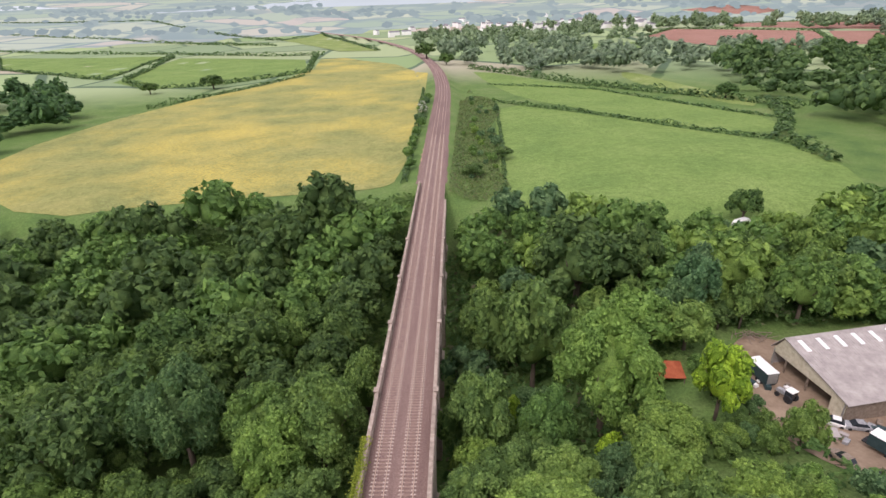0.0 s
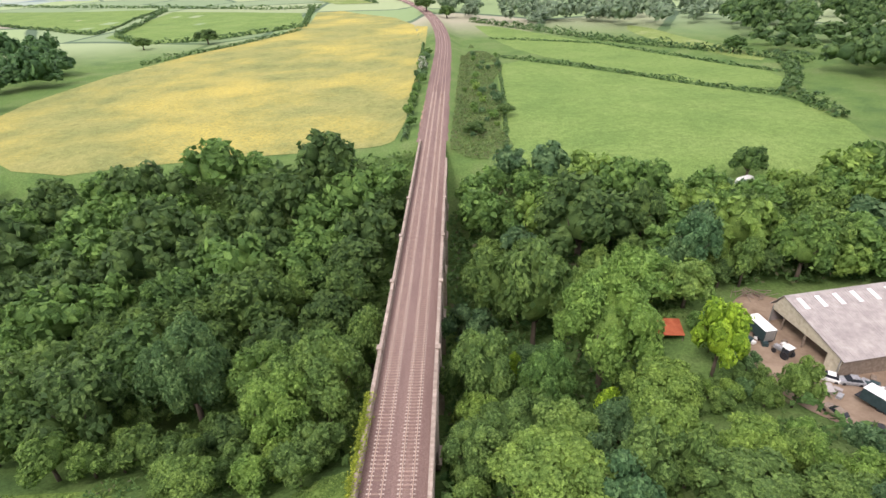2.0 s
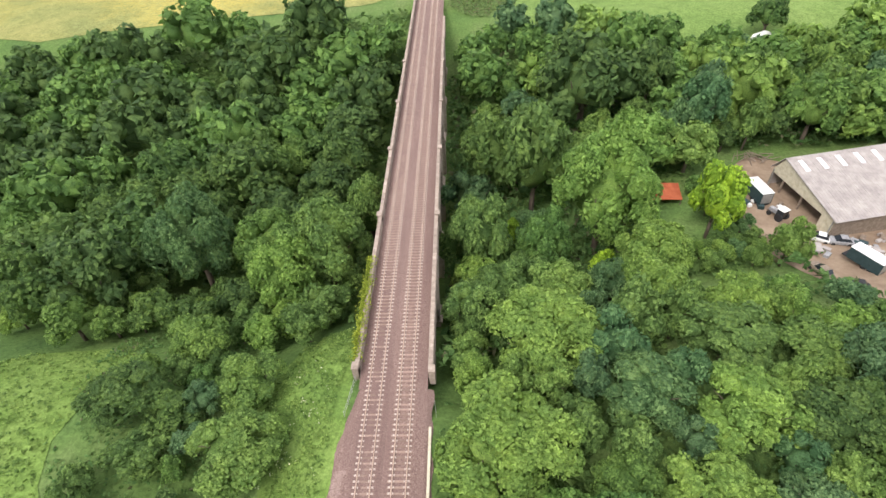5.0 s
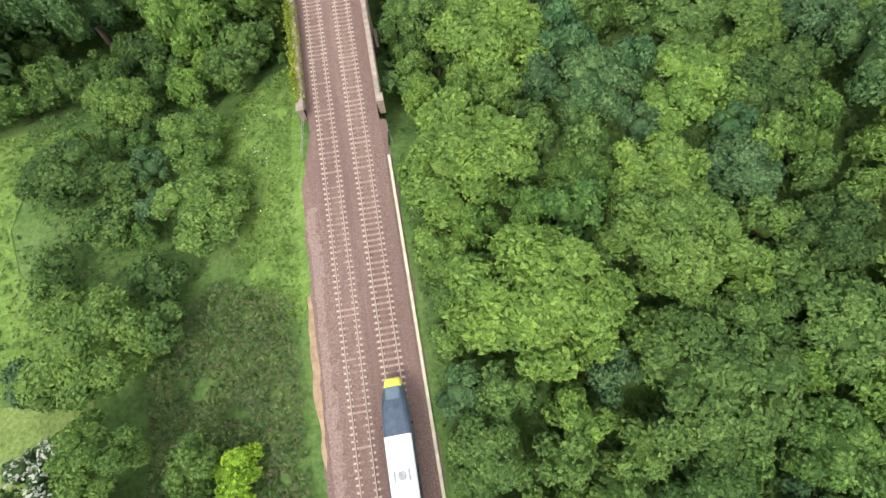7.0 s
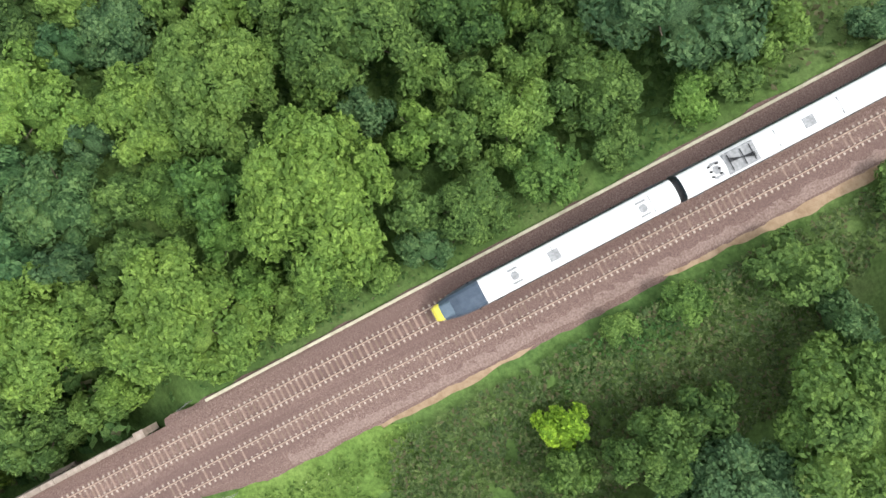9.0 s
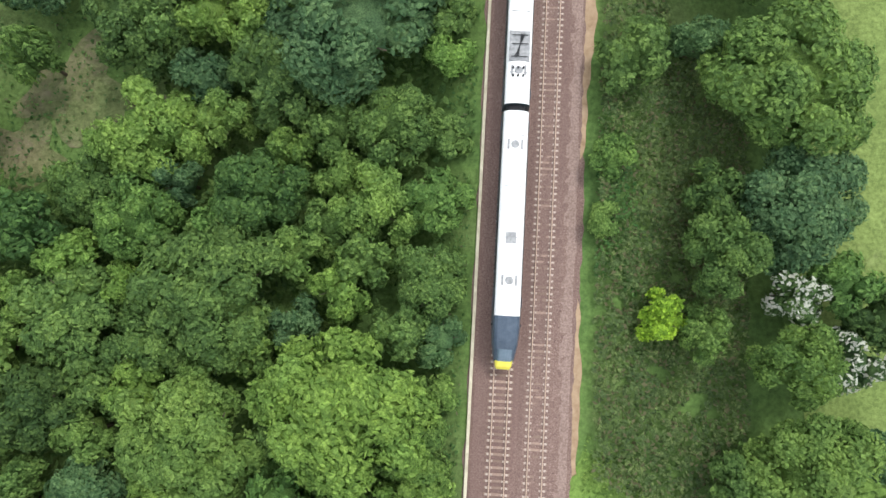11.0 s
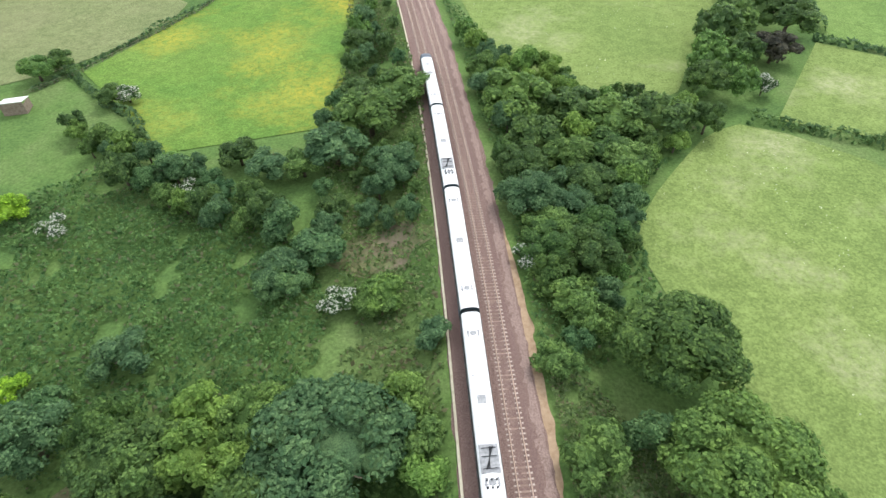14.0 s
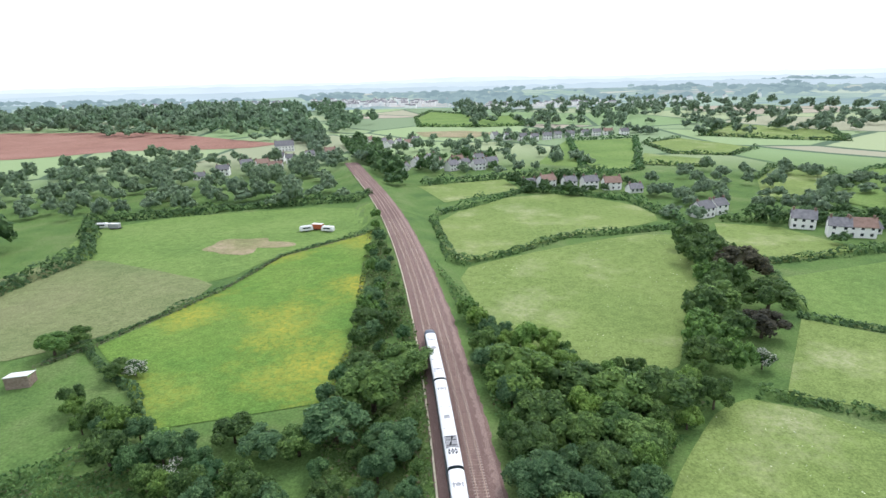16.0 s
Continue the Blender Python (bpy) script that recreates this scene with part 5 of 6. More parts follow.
def coach(y_north, cab, well, index):
    """One coach; y grows northward; cab is 1 (north end), -1 (south end) or 0."""
    y0, y1 = y_north - CAR + 0.35, y_north - 0.35
    mid = (y0 + y1) / 2
    a, b = line_x(y0), line_x(y1)
    root = tagged(new("railway_coach"), "dark-sided railway coach with white roof" + (" and yellow-fronted cab" if cab else " and roof pods"), "railway coach", "coaches of the train")
    root.matrix_basis = pose((a + b) / 2, mid, 0, 0, 0, math.degrees(math.atan2(a - b, y1 - y0)))
    h = (y1 - y0) / 2
    lo, hi = -h, h
    if cab > 0:
        hi = h - 5.2
    if cab < 0:
        lo = -h + 5.2
    part("body", join("body", [hull([coach_ring(lo), coach_ring(hi)])], COACH_SIDE, False), root)
    roof = [(-1.245, 3.16), (-1.14, 3.40), (-0.9, 3.60), (-0.45, 3.715), (0, 3.745), (0.45, 3.715), (0.9, 3.60), (1.14, 3.40), (1.245, 3.16), (0, 3.0)]
    rf = part("roof", join("roof", [hull([[(x, y, z) for x, z in roof] for y in (lo + 0.02, hi - 0.02)])], ROOF_WHITE), root, "white painted roof")
    for k in range(4):
        yy = lo + (hi - lo) * (k + 0.5) / 4
        part("roof_seam", boxes("roof_seam", [(-0.85, 0.85, yy - 0.02, yy + 0.02, 3.6, 3.752)], GREY), rf)
    for yy in (lo + 3.4, hi - 3.4):
        v, f = tube((0, yy, 3.70), (0, yy, 3.79), 0.42, 0.36, 16)
        part("vent_ring", mesh("vent_ring", v, f, GREY), rf)
        for gx in (-0.65, 0.65):
            part("grille", boxes("grille", [(gx - 0.1, gx + 0.1, yy - 0.5, yy + 0.5, 3.6, 3.70)], GREY), rf)
    part("hatch", boxes("hatch", [(-0.5, 0.5, -0.6, 0.5, 3.70, 3.77)], GREY, 0.02), rf)
    if well:
        s = hi - 6.2
        part("pantograph_well", boxes("pantograph_well", [(-1.0, 1.0, s - 1.2, s + 1.9, 3.55, 3.76)], GREY, 0.03), rf)
        bars = []
        for k in range(5):
            bars.append(tube((-0.5 + 0.1 * k, s - 0.9, 3.82), (0.5 - 0.1 * k, s + 1.6, 3.95 + 0.02 * k), 0.035, 0.035, 5))
        bars += [tube((-0.8, s + q, 3.9), (0.8, s + q, 3.9), 0.05, 0.05, 5) for q in (-0.7, 0.2, 1.5)]
        part("pantograph", join("pantograph", bars, BLACK), rf)
        for k in range(6):
            v, f = tube((-0.45 + 0.5 * (k % 3), s + 2.6 + 0.8 * (k // 3), 3.7), (-0.45 + 0.5 * (k % 3), s + 2.6 + 0.8 * (k // 3), 4.02), 0.11, 0.08, 8)
            part("insulator", mesh("insulator", v, f, BLACK), rf)
    for sx in (-1, 1):
        n = 9
        for k in range(n):
            yy = lo + 2.6 + (hi - lo - 5.2) * (k + 0.5) / n
            part("window", boxes("window", [(sx * 1.363 - 0.008, sx * 1.363 + 0.008, yy - 0.75, yy + 0.75, 1.95, 2.75)], GLASS_DARK), root)
        for yy in (lo + 1.3, hi - 1.3):
            part("door", boxes("door", [(sx * 1.367 - 0.008, sx * 1.367 + 0.008, yy - 0.5, yy + 0.5, 1.05, 2.95)], CAB_BLUE), root)
    for yy in (-h + 4.2, h - 4.2):
        part("bogie", boxes("bogie", [(-1.05, 1.05, yy - 1.7, yy + 1.7, 0.35, 0.85)], BLACK, 0.05), root)
        for q in (-1.3, 1.3):
            for sx in (-0.75, 0.75):
                v, f = tube((sx - 0.06, yy + q, 0.46), (sx + 0.06, yy + q, 0.46), 0.46, 0.46, 18)
                part("wheel", mesh("wheel", v, f, METAL), root)
    part("underframe", boxes("underframe", [(-1.15, 1.15, -5.5, 5.5, 0.4, 0.98)], BLACK, 0.04), root)
    for end in (-1, 1):
        if end != cab:
            v, f = hull([coach_ring(end * (h - 0.02), 0.8, 3.3, 1.05), coach_ring(end * (h + 0.34), 0.8, 3.3, 1.05)])
            part("gangway", mesh("gangway", v, f, BLACK), root, "black rubber gangway bellows")
    if cab:
        s = cab
        e = hi if s > 0 else lo
        shape = [(0, 1.0, 3.72, 1.0), (1.2, 0.99, 3.68, 0.98), (2.4, 0.94, 3.45, 0.92), (3.2, 0.87, 3.05, 0.86)]
        part("cab_shell", join("cab_shell", [hull([coach_ring(e + s * d, w, t, q) for d, w, t, q in shape])], CAB_BLUE, False), root, "slate-blue streamlined cab roof")
        part("windscreen", join("windscreen", [hull([coach_ring(e + s * d, w, t, q) for d, w, t, q in ((3.2, 0.62, 3.06, 1.6), (4.45, 0.56, 2.12, 1.5))])], SCREEN), root, "large sloping windscreen")
        part("nose_side", join("nose_side", [hull([coach_ring(e + s * d, w, t, q) for d, w, t, q in ((3.2, 0.868, 2.9, 0.86), (4.3, 0.74, 2.0, 0.78), (4.5, 0.7, 1.9, 0.75))])], CAB_BLUE), root)
        part("nose", join("nose", [hull([coach_ring(e + s * d, w, t, q) for d, w, t, q in ((4.4, 0.66, 2.14, 0.72), (5.0, 0.6, 1.75, 0.68), (5.3, 0.5, 1.4, 0.66))])], YELLOW), root, "bright yellow nose panel")
        for sx in (-0.62, 0.62):
            part("headlight", boxes("headlight", [(sx - 0.12, sx + 0.12, e + s * 4.72 - 0.1, e + s * 4.72 + 0.1, 1.3, 1.62)], WHITE, 0.03), root)
            part("mirror", boxes("mirror", [(sx * 2.28 - 0.06, sx * 2.28 + 0.06, e + s * 0.9 - 0.12, e + s * 0.9 + 0.12, 2.3, 2.6)], BLACK, 0.02), root)
    return root


for k in range(5):
    coach(REAR - k * CAR, 1 if k == 0 else (-1 if k == 4 else 0), k in (1, 3), k)

# ---- fences, farm and houses ----
def rail_fence(points, label, category="fence", gap=1.6, h=1.1, mat=TIMBER, r=0.05):
    root = tagged(new("fence"), label, category)
    for (ax, ay), (bx, by) in zip(points, points[1:]):
        n = max(1, int(math.hypot(bx - ax, by - ay) / gap))
        for k in range(n + 1):
            x, y = ax + (bx - ax) * k / n, ay + (by - ay) * k / n
            z = ground_z(x, y)
            v, f = tube((x, y, z - 0.2), (x, y, z + h), r, r * 0.9, 6)
            part("post", mesh("post", v, f, mat), root)
        for q in (0.45, 0.92):
            v, f = tube((ax, ay, ground_z(ax, ay) + h * q), (bx, by, ground_z(bx, by) + h * q), r * 0.6, r * 0.6, 5)
            part("bar", mesh("bar", v, f, mat), root)
    return root


rail_fence([(-6.3, 13.6), (-6.9, 8.5)], "grey steel handrail at the viaduct's end", "handrail", 1.3, 1.1, METAL, 0.04)
rail_fence([(3.1, 13.0), (3.7, 8.5)], "grey steel handrail at the viaduct's end", "handrail", 1.3, 1.1, METAL, 0.04)
rail_fence([(26, -258), (57, -229), (68, -197), (88, -159), (97, -148)], "weathered post and rail paddock fence", gap=3)


def barn():
    """Open-fronted steel barn with sheet roof and clear panels."""
    root = tagged(new("barn"), "large grey sheet-roofed farm barn with clear roof panels", "barn")
    w, d, eave, ridge, xr = 17.5, 23.0, 4.3, 7.6, -6.6
    root.matrix_basis = pose(82.3, 60.9, ground_z(80, 58), 0, 0, -79)
    for s in (-1, 1):
        sl = part("roof", mesh("roof", [(s * (w / 2 + 0.5), -d / 2 - 0.4, eave - 0.2), (s * (w / 2 + 0.5), d / 2 + 0.4, eave - 0.2), (xr, d / 2 + 0.4, ridge), (xr, -d / 2 - 0.4, ridge), (s * (w / 2 + 0.5), -d / 2 - 0.4, eave - 0.08), (s * (w / 2 + 0.5), d / 2 + 0.4, eave - 0.08), (xr, d / 2 + 0.4, ridge + 0.12), (xr, -d / 2 - 0.4, ridge + 0.12)],
                  [(0, 1, 2, 3), (7, 6, 5, 4), (0, 4, 5, 1), (1, 5, 6, 2), (2, 6, 7, 3), (3, 7, 4, 0)], SHEET), root, "grey corrugated roof slope")
        for k in range(40):
            y = -d / 2 - 0.3 + (d + 0.6) * k / 39
            part("rib", mesh("rib", *tube((s * (w / 2 + 0.5), y, eave - 0.07), (xr, y, ridge + 0.13), 0.05, 0.05, 4), SHEET), sl)
        for k in range(6 if s > 0 else 0):
            y = -d / 2 + d * (k + 0.5) / 6
            fall = (ridge - eave + 0.2) / (w / 2 + 0.5 - xr)
            xa, xb = xr + 1.1, xr + 3.9
            za, zb = ridge - fall * (xa - xr) + 0.2, ridge - fall * (xb - xr) + 0.2
            part("skylight", mesh("skylight", [(xa, y - 0.45, za), (xb, y - 0.45, zb), (xb, y + 0.45, zb), (xa, y + 0.45, za), (xa, y - 0.45, za - .1), (xb, y - 0.45, zb - .1), (xb, y + 0.45, zb - .1), (xa, y + 0.45, za - .1)], [(0, 1, 2, 3), (7, 6, 5, 4), (0, 4, 5, 1), (1, 5, 6, 2), (2, 6, 7, 3), (3, 7, 4, 0)], SKYLIGHT), sl)
    part("back_wall", boxes("back_wall", [(w / 2 - 0.15, w / 2, -d / 2, d / 2, 0, eave)], TIMBER), root)
    part("side_wall", boxes("side_wall", [(-w / 2, -w / 2 + 0.15, d / 2 - 6, d / 2, 0, eave), (-w / 2, -w / 2 + 0.15, -d / 2, -d / 2 + 4, 0, eave)], SHEET), root)
    for y in (-d / 2, d / 2):
        low = 3.3 if y < 0 else 1.8
        v = [(-w / 2, y, low), (w / 2, y, low), (w / 2, y, eave - 0.25), (xr, y, ridge - 0.1), (-w / 2, y, eave - 0.25)]
        v += [(a, b + 0.12, c) for a, b, c in v]
        part("gable", mesh("gable", v, [(0, 1, 2, 3, 4), (9, 8, 7, 6, 5)] + [(i, (i + 1) % 5, 5 + (i + 1) % 5, 5 + i) for i in range(5)], PALE if y < 0 else TIMBER), root, "pale boarded gable" if y < 0 else "dark timber-boarded gable")
        if y > 0:
            part("base_wall", boxes("base_wall", [(-w / 2, w / 2, y - 0.05, y + 0.18, 0, 1.795)], PALE), root)
    for x in (-5.5, 0.0, 5.5):
        part("front_post", boxes("front_post", [(x - 0.15, x + 0.15, -d / 2 + 0.15, -d / 2 + 0.45, 0, 5.0)], TIMBER), root)
    part("end_board", boxes("end_board", [(w / 2 - 3.2, w / 2 - 0.2, -d / 2 + 0.02, -d / 2 + 0.14, 0, 3.29)], PALE), root, "pale board wall at the open end")
    for k in range(5):
        for x in (-w / 2 + 0.3, w / 2 - 0.4):
            part("stanchion", boxes("stanchion", [(x - 0.12, x + 0.12, -d / 2 + d * k / 4 - 0.12, -d / 2 + d * k / 4 + 0.12, 0, eave - 0.3)], METAL), root)


barn()


def lean_to(x, y, rot, w, d, mat, label):
    root = tagged(new("shed"), label, "shed")
    root.matrix_basis = pose(x, y, ground_z(x, y), 0, 0, rot)
    v = [(-w / 2, -d / 2, 2.2), (w / 2, -d / 2, 2.2), (w / 2, d / 2, 3.0), (-w / 2, d / 2, 3.0)]
    v += [(a, b, c + 0.07) for a, b, c in v]
    rf = part("roof", mesh("roof", v, [(3, 2, 1, 0), (4, 5, 6, 7), (0, 1, 5, 4), (1, 2, 6, 5), (2, 3, 7, 6), (3, 0, 4, 7)], mat), root)
    for k in range(int(w / 0.35)):
        q = -w / 2 + 0.15 + k * 0.35
        part("rib", mesh("rib", *tube((q, -d / 2, 2.28), (q, d / 2, 3.08), 0.045, 0.045, 4), mat), rf)
    for a, b, hh in ((-1, -1, 2.2), (1, -1, 2.2), (1, 1, 2.98), (-1, 1, 2.98)):
        part("post", boxes("post", [(a * (w / 2 - 0.2) - 0.07, a * (w / 2 - 0.2) + 0.07, b * (d / 2 - 0.2) - 0.07, b * (d / 2 - 0.2) + 0.07, -0.1, hh)], TIMBER), root)
    part("back_wall", boxes("back_wall", [(-w / 2 + 0.3, w / 2 - 0.3, d / 2 - 0.25, d / 2 - 0.15, 0, 2.8)], TIMBER), root)
    part("side_wall", boxes("side_wall", [(-w / 2 + 0.1, -w / 2 + 0.2, -d / 2 + 0.3, d / 2 - 0.3, 0, 2.2)], TIMBER), root)


lean_to(47.5, 65.0, -4, 7.0, 4.6, RUST, "open shed with rusty red corrugated roof")
lean_to(95, -141, 10, 5.0, 4.0, SKYLIGHT, "small dark stable with pale sheet roof")


def trailer(x, y, rot, l, w, h, side, label):
    root = tagged(new("box_trailer"), label, "trailer")
    root.matrix_basis = pose(x, y, ground_z(x, y), 0, 0, rot)
    part("body", boxes("body", [(-w / 2, w / 2, -l / 2, l / 2, 0.75, 0.75 + h - 0.06)], side, 0.02), root)
    part("roof", boxes("roof", [(-w / 2 - 0.03, w / 2 + 0.03, -l / 2 - 0.03, l / 2 + 0.03, 0.75 + h - 0.055, 0.75 + h + 0.06)], WHITE, 0.03), root, "white roof")
    part("chassis", boxes("chassis", [(-w / 2 + 0.3, w / 2 - 0.3, -l / 2, l / 2 + 0.8, 0.5, 0.74)], BLACK), root)
    for sx in (-1, 1):
        for q in (-l / 4, -l / 4 + 1.0):
            part("wheel", mesh("wheel", *tube((sx * (w / 2 - 0.28), q, 0.42), (sx * (w / 2 - 0.03), q, 0.42), 0.42, 0.42, 14), BLACK), root)
    part("door", boxes("door", [(-w / 2 + 0.15, w / 2 - 0.15, -l / 2 - 0.03, -l / 2 - 0.004, 0.85, 0.6 + h)], METAL), root)


trailer(65.0, 62.5, 10, 5.6, 2.4, 2.4, NAVY, "white-roofed box trailer standing in the yard")
trailer(73.6, 41.2, 28, 5.4, 2.3, 2.2, NAVY, "dark green box trailer with white roof")


def vehicle(x, y, rot, paint, label, name="car", l=4.2, w=1.75):
    root = tagged(new(name), label, name)
    root.matrix_basis = pose(x, y, ground_z(x, y) + 0.1, 0, 0, rot)
    rings = [(-l / 2, 0.86, 0.75), (-l / 2 + 0.5, 1.0, 0.92), (l / 2 - 0.7, 1.0, 0.95), (l / 2, 0.85, 0.7)]
    part("body", mesh("body", *hull([[(-w / 2 * k, q, 0.3), (-w / 2 * k, q, t * 0.8), (-w / 2 * k * 0.9, q, t), (w / 2 * k * 0.9, q, t), (w / 2 * k, q, t * 0.8), (w / 2 * k, q, 0.3)] for q, k, t in rings]), paint), root)
    part("cabin", mesh("cabin", *hull([[(-w / 2 * k, q, 0.9), (-w / 2 * k * 0.85, q, t), (w / 2 * k * 0.85, q, t), (w / 2 * k, q, 0.9)] for q, k, t in ((-l / 2 + 0.5, 0.9, 0.95), (-l / 2 + 1.0, 0.88, 1.45), (l / 2 - 1.9, 0.88, 1.47), (l / 2 - 1.1, 0.9, 0.97))]), GLASS_DARK), root)
    part("roof", boxes("roof", [(-w * 0.36, w * 0.36, -l / 2 + 1.05, l / 2 - 1.9, 1.44, 1.52)], paint, 0.03), root)
    for sx in (-1, 1):
        for q in (-l * 0.31, l * 0.31):
            part("wheel", mesh("wheel", *tube((sx * (w / 2 - 0.2), q, 0.3), (sx * (w / 2 + 0.01), q, 0.3), 0.31, 0.31, 14), BLACK), root)


def tractor(x, y, rot):
    root = tagged(new("tractor"), "small old pale farm tractor in the yard", "tractor")
    root.matrix_basis = pose(x, y, ground_z(x, y) + 0.1, 0, 0, rot)
    part("bonnet", boxes("bonnet", [(-0.4, 0.4, 0.2, 2.0, 0.8, 1.5)], GREY, 0.08), root)
    part("cab", boxes("cab", [(-0.75, 0.75, -1.2, 0.15, 0.9, 2.3)], GLASS_DARK, 0.06), root)
    part("cab_roof", boxes("cab_roof", [(-0.85, 0.85, -1.3, 0.25, 2.304, 2.45)], WHITE, 0.05), root)
    for sx in (-1, 1):
        part("rear_wheel", mesh("rear_wheel", *tube((sx * 0.65, -0.7, 0.75), (sx * 1.05, -0.7, 0.75), 0.78, 0.78, 18), BLACK), root)
        part("front_wheel", mesh("front_wheel", *tube((sx * 0.6, 1.5, 0.45), (sx * 0.85, 1.5, 0.45), 0.45, 0.45, 16), BLACK), root)


tractor(66.6, 56.3, 25)
vehicle(70.6, 49.6, 60, WHITE, "old white car parked by the barn")
vehicle(73.8, 48.4, 80, GREY, "grey scrap car beside the barn")
vehicle(65.5, 39.5, 20, TIMBER, "rusty dark wreck at the yard's edge")
vehicle(68, 35.0, 70, BLACK, "black scrap car at the yard's edge")
for k in range(46):
    ax, ay = random.choice(((78, 48), (82, 49), (76, 47), (69, 46), (80, 46), (66, 60)))
    x, y = ax + random.gauss(0, 2.0), ay + random.gauss(0, 1.2)
    if inside(x, y, YARD):
        s = random.uniform(0.3, 0.9)
        me = boxes("crate", [(-s, s, -s * 0.6, s * 0.6, 0, s * 0.9)], random.choice((TIMBER, WHITE, GREY, SHEET, NAVY, TIMBER, SHEET)), 0.04)
        tagged(part("crate", me, at=pose(x, y, ground_z(x, y) + 0.1, 0, 0, random.uniform(0, 180))), "weathered farm crate lying in the yard", "crate", "yard clutter")
for k in range(26):
    x, y = 70 + random.gauss(0, 1.6), 76.5 + random.gauss(0, 0.9)
    th = random.uniform(0, 3.1)
    v, f = tube((-1.6 * math.cos(th), -1.6 * math.sin(th), 0.15), (1.6 * math.cos(th), 1.6 * math.sin(th), random.uniform(0.2, 1.3)), 0.09, 0.05, 6)
    tagged(part("log", mesh("log", v, f, TIMBER), at=pose(x, y, ground_z(x, y) + 0.1)), "grey bare log on the brushwood pile", "log", "brushwood pile")

HOUSE = {}


def house(x, y, rot, w, d, h, roof=SLATE, label="white rendered house with grey slate roof", base=None, group="village houses"):
    key = (w, d, h, roof.name)
    at = pose(x, y, natural(x, y) - 0.1 if base is None else base, 0, 0, rot)
    if key in HOUSE:
        return copy_thing(HOUSE[key], at)
    root = tagged(new("house"), label, "house", group)
    root.matrix_basis = at
    rise = d * 0.42
    v = [(-w / 2, -d / 2, 0), (w / 2, -d / 2, 0), (w / 2, d / 2, 0), (-w / 2, d / 2, 0), (-w / 2, -d / 2, h), (w / 2, -d / 2, h), (w / 2, d / 2, h), (-w / 2, d / 2, h), (-w / 2, 0, h + rise), (w / 2, 0, h + rise)]
    part("wall", mesh("wall", v, [(0, 1, 5, 4), (2, 3, 7, 6), (1, 2, 6, 9, 5), (3, 0, 4, 8, 7)], RENDER_WHITE), root)
    o = 0.35
    rv = []
    for s in (-1, 1):
        e = h - o * 0.84
        rv.append(([(-w / 2 - o, s * (d / 2 + o), e + 0.05), (w / 2 + o, s * (d / 2 + o), e + 0.05), (w / 2 + o, 0, h + rise + 0.05), (-w / 2 - o, 0, h + rise + 0.05), (-w / 2 - o, s * (d / 2 + o), e + 0.25), (w / 2 + o, s * (d / 2 + o), e + 0.25), (w / 2 + o, 0, h + rise + 0.25), (-w / 2 - o, 0, h + rise + 0.25)],
                   [(0, 1, 2, 3), (7, 6, 5, 4), (0, 4, 5, 1), (1, 5, 6, 2), (2, 6, 7, 3), (3, 7, 4, 0)]))
    rf = part("roof", join("roof", rv, roof), root)
    for sx in (-1, 1):
        part("chimney", boxes("chimney", [(sx * (w / 2 - 0.6) - 0.35, sx * (w / 2 - 0.6) + 0.35, -0.45, 0.45, h + rise - 0.8, h + rise + 1.2)], TILE, 0.05), rf)
    n = max(2, int(w / 2.6))
    for s in (-1, 1):
        for k in range(n):
            for z in ((1.0, 2.2),) if h < 3.6 else ((0.95, 2.1), (3.5, 4.6)):
                q = -w / 2 + w * (k + 0.5) / n
                win = part("window", boxes("window", [(q - 0.55, q + 0.55, s * (d / 2 + 0.01) - 0.03, s * (d / 2 + 0.01) + 0.03, z[0], z[1])], GLASS_DARK), root)
                part("sill", boxes("sill", [(q - 0.65, q + 0.65, s * (d / 2 + 0.06) - 0.07, s * (d / 2 + 0.06) + 0.07, z[0] - 0.12, z[0] - 0.01)], WHITE), win)
    HOUSE[key] = root
    return root


for x, y, rot, k in HOUSES:
    w, d, h, rf = ((9, 7, 4.8, SLATE), (7.5, 6.5, 4.8, SLATE), (10, 7, 4.6, TILE), (8, 6, 2.6, SLATE), (18, 11, 5.6, SLATE))[k]
    house(x, y, rot, w, d, h, rf)

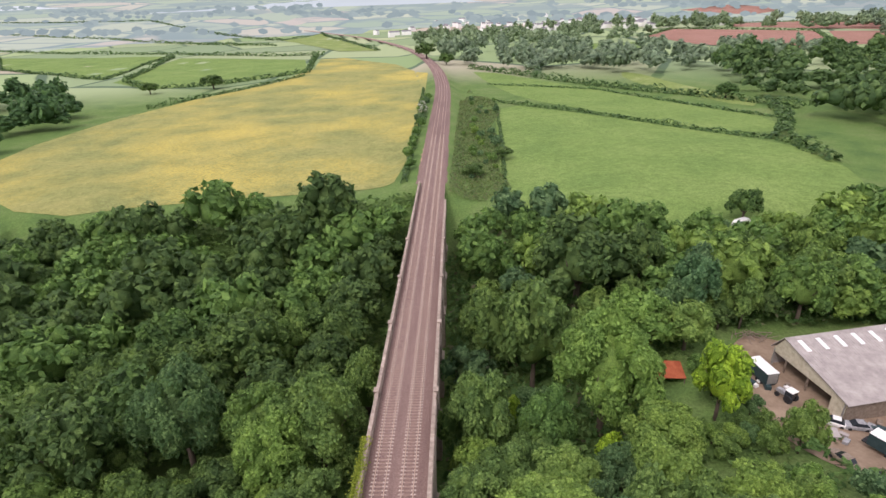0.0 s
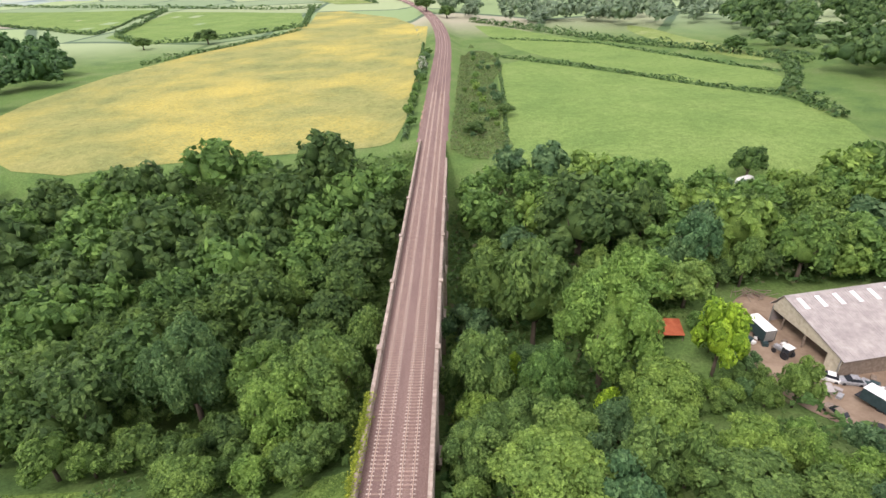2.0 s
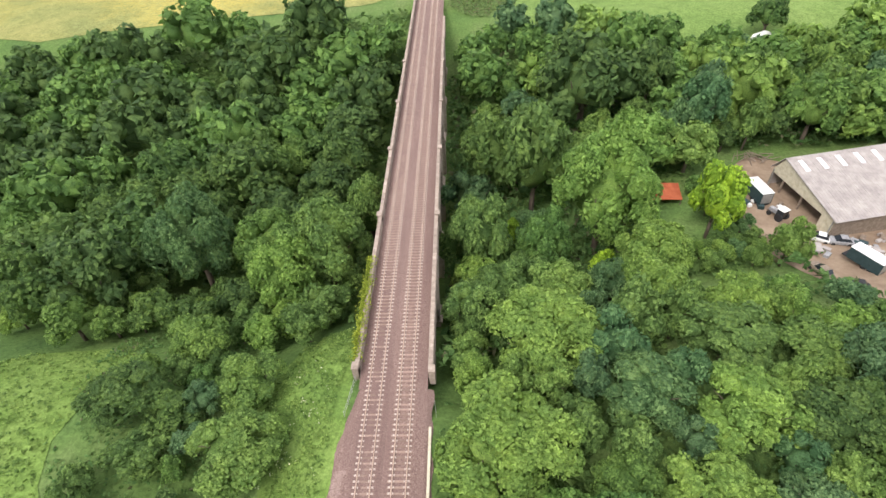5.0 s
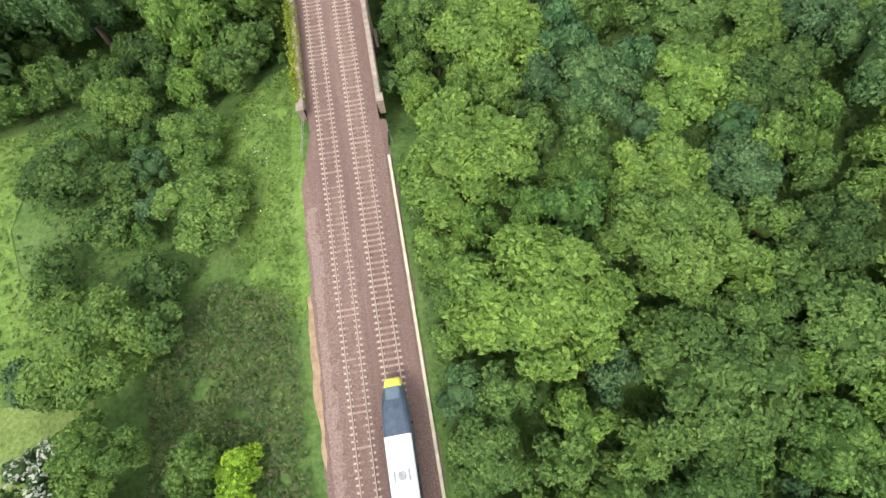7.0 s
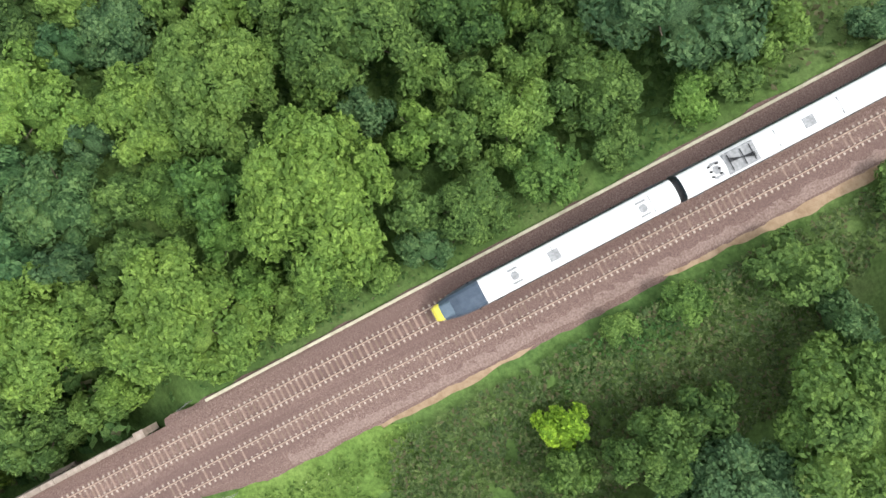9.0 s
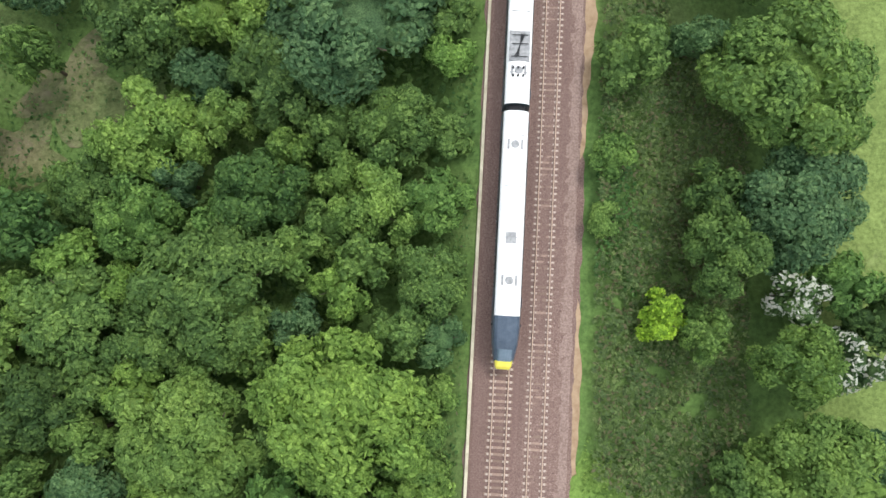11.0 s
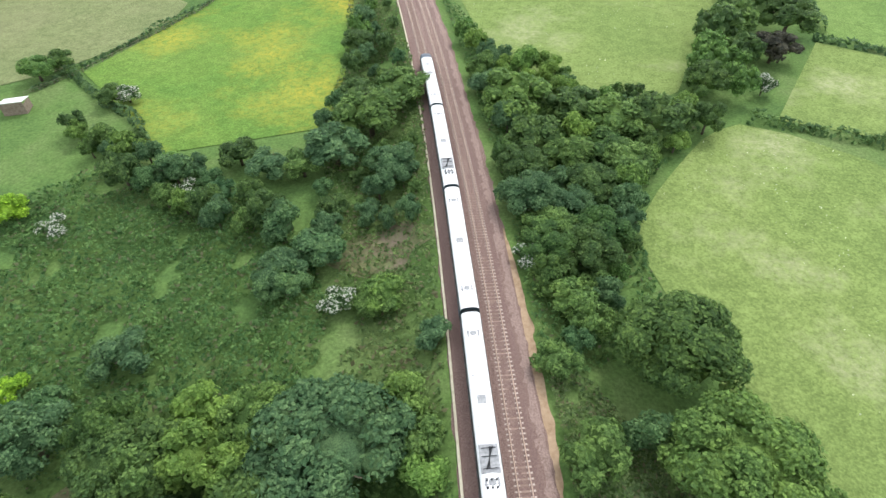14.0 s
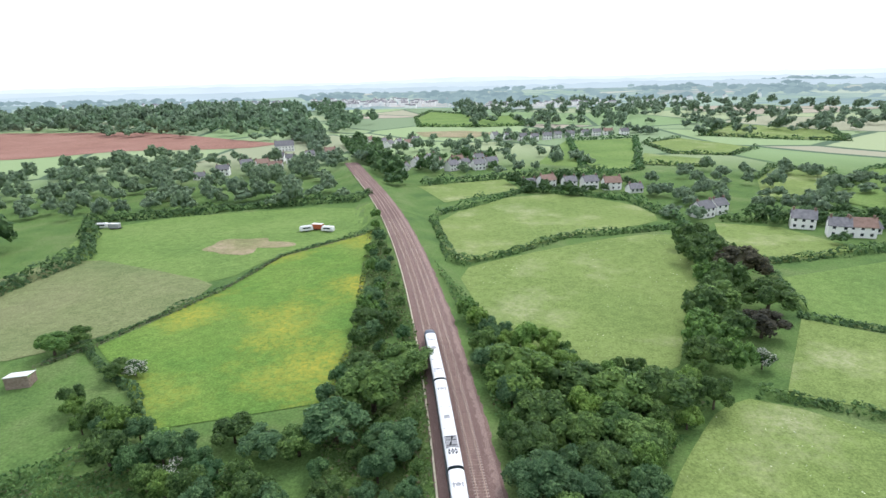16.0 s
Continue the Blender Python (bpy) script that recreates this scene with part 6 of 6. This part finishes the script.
# far town: gabled blocks in one mesh
rng = random.Random(12)
tv, tf = [], []
for _ in range(420):
    cx, cy, sx, sy = rng.choice(((170, -1480, 110, 50), (190, -1560, 130, 60), (230, -1700, 140, 90), (60, -1550, 160, 70), (600, -1750, 260, 60), (350, -1650, 160, 60), (-350, -1300, 200, 60), (140, 1350, 160, 120), (330, 1250, 80, 60)))
    x, y = rng.gauss(cx, sx), rng.gauss(cy, sy)
    if abs(x - line_x(y)) < 30:
        continue
    w, d, h, a = rng.uniform(9, 20), rng.uniform(8, 11), rng.uniform(6, 9), rng.uniform(0, 3.1)
    z, c, s = natural(x, y), math.cos(a), math.sin(a)
    pts = [(-w / 2, -d / 2, 0), (w / 2, -d / 2, 0), (w / 2, d / 2, 0), (-w / 2, d / 2, 0), (-w / 2, -d / 2, h), (w / 2, -d / 2, h), (w / 2, d / 2, h), (-w / 2, d / 2, h), (-w / 2, 0, h + 3), (w / 2, 0, h + 3)]
    b = len(tv)
    tv += [(x + c * p - s * q, y + s * p + c * q, z + r) for p, q, r in pts]
    tf += [tuple(i + b for i in q) for q in ((0, 1, 5, 4), (2, 3, 7, 6), (1, 2, 6, 9, 5), (3, 0, 4, 8, 7), (4, 5, 9, 8), (6, 7, 8, 9))]
town = mesh("far_town", tv, tf, [RENDER_WHITE, SLATE])
town.polygons.foreach_set("material_index", [1 if i % 6 > 3 else 0 for i in range(len(tf))])
tagged(part("far_town", town), "distant town of white houses on a hill", "town", kind="stuff")


def caravan(x, y, rot):
    root = tagged(new("caravan"), "white touring caravan parked in a paddock", "caravan", "caravans")
    root.matrix_basis = pose(x, y, ground_z(x, y) + 0.12, 0, 0, rot)
    v, f = hull([[(q, -1.1, 0.55), (q, -1.15, 1.6), (q, -0.9, t), (q, 0.9, t), (q, 1.15, 1.6), (q, 1.1, 0.55)] for q, t in ((-2.9, 2.2), (-2.5, 2.6), (2.3, 2.6), (2.8, 2.0))])
    part("body", mesh("body", v, f, WHITE), root)
    for s in (-1, 1):
        part("window", boxes("window", [(-1.8, 1.6, s * 1.155 - 0.02, s * 1.155 + 0.02, 1.45, 2.0)], GLASS_DARK), root)
        part("wheel", mesh("wheel", *tube((0, s * 0.85, 0.33), (0, s * 1.08, 0.33), 0.33, 0.33, 12), BLACK), root)
    part("drawbar", mesh("drawbar", *tube((2.8, 0, 0.5), (4.0, 0, 0.45), 0.06, 0.05, 6), METAL), root)


for x, y, rot in ((54, -268, 20), (44, -266, -20), (154, -288, 5), (91, 128, 30), (128, 133, 10)):
    caravan(x, y, rot)
trailer(49, -270, 70, 5, 2.2, 2.2, RUST, "rusty red box trailer among caravans")
trailer(147, -286, 85, 5, 2.2, 2.0, GREY, "grey box trailer beside a caravan")
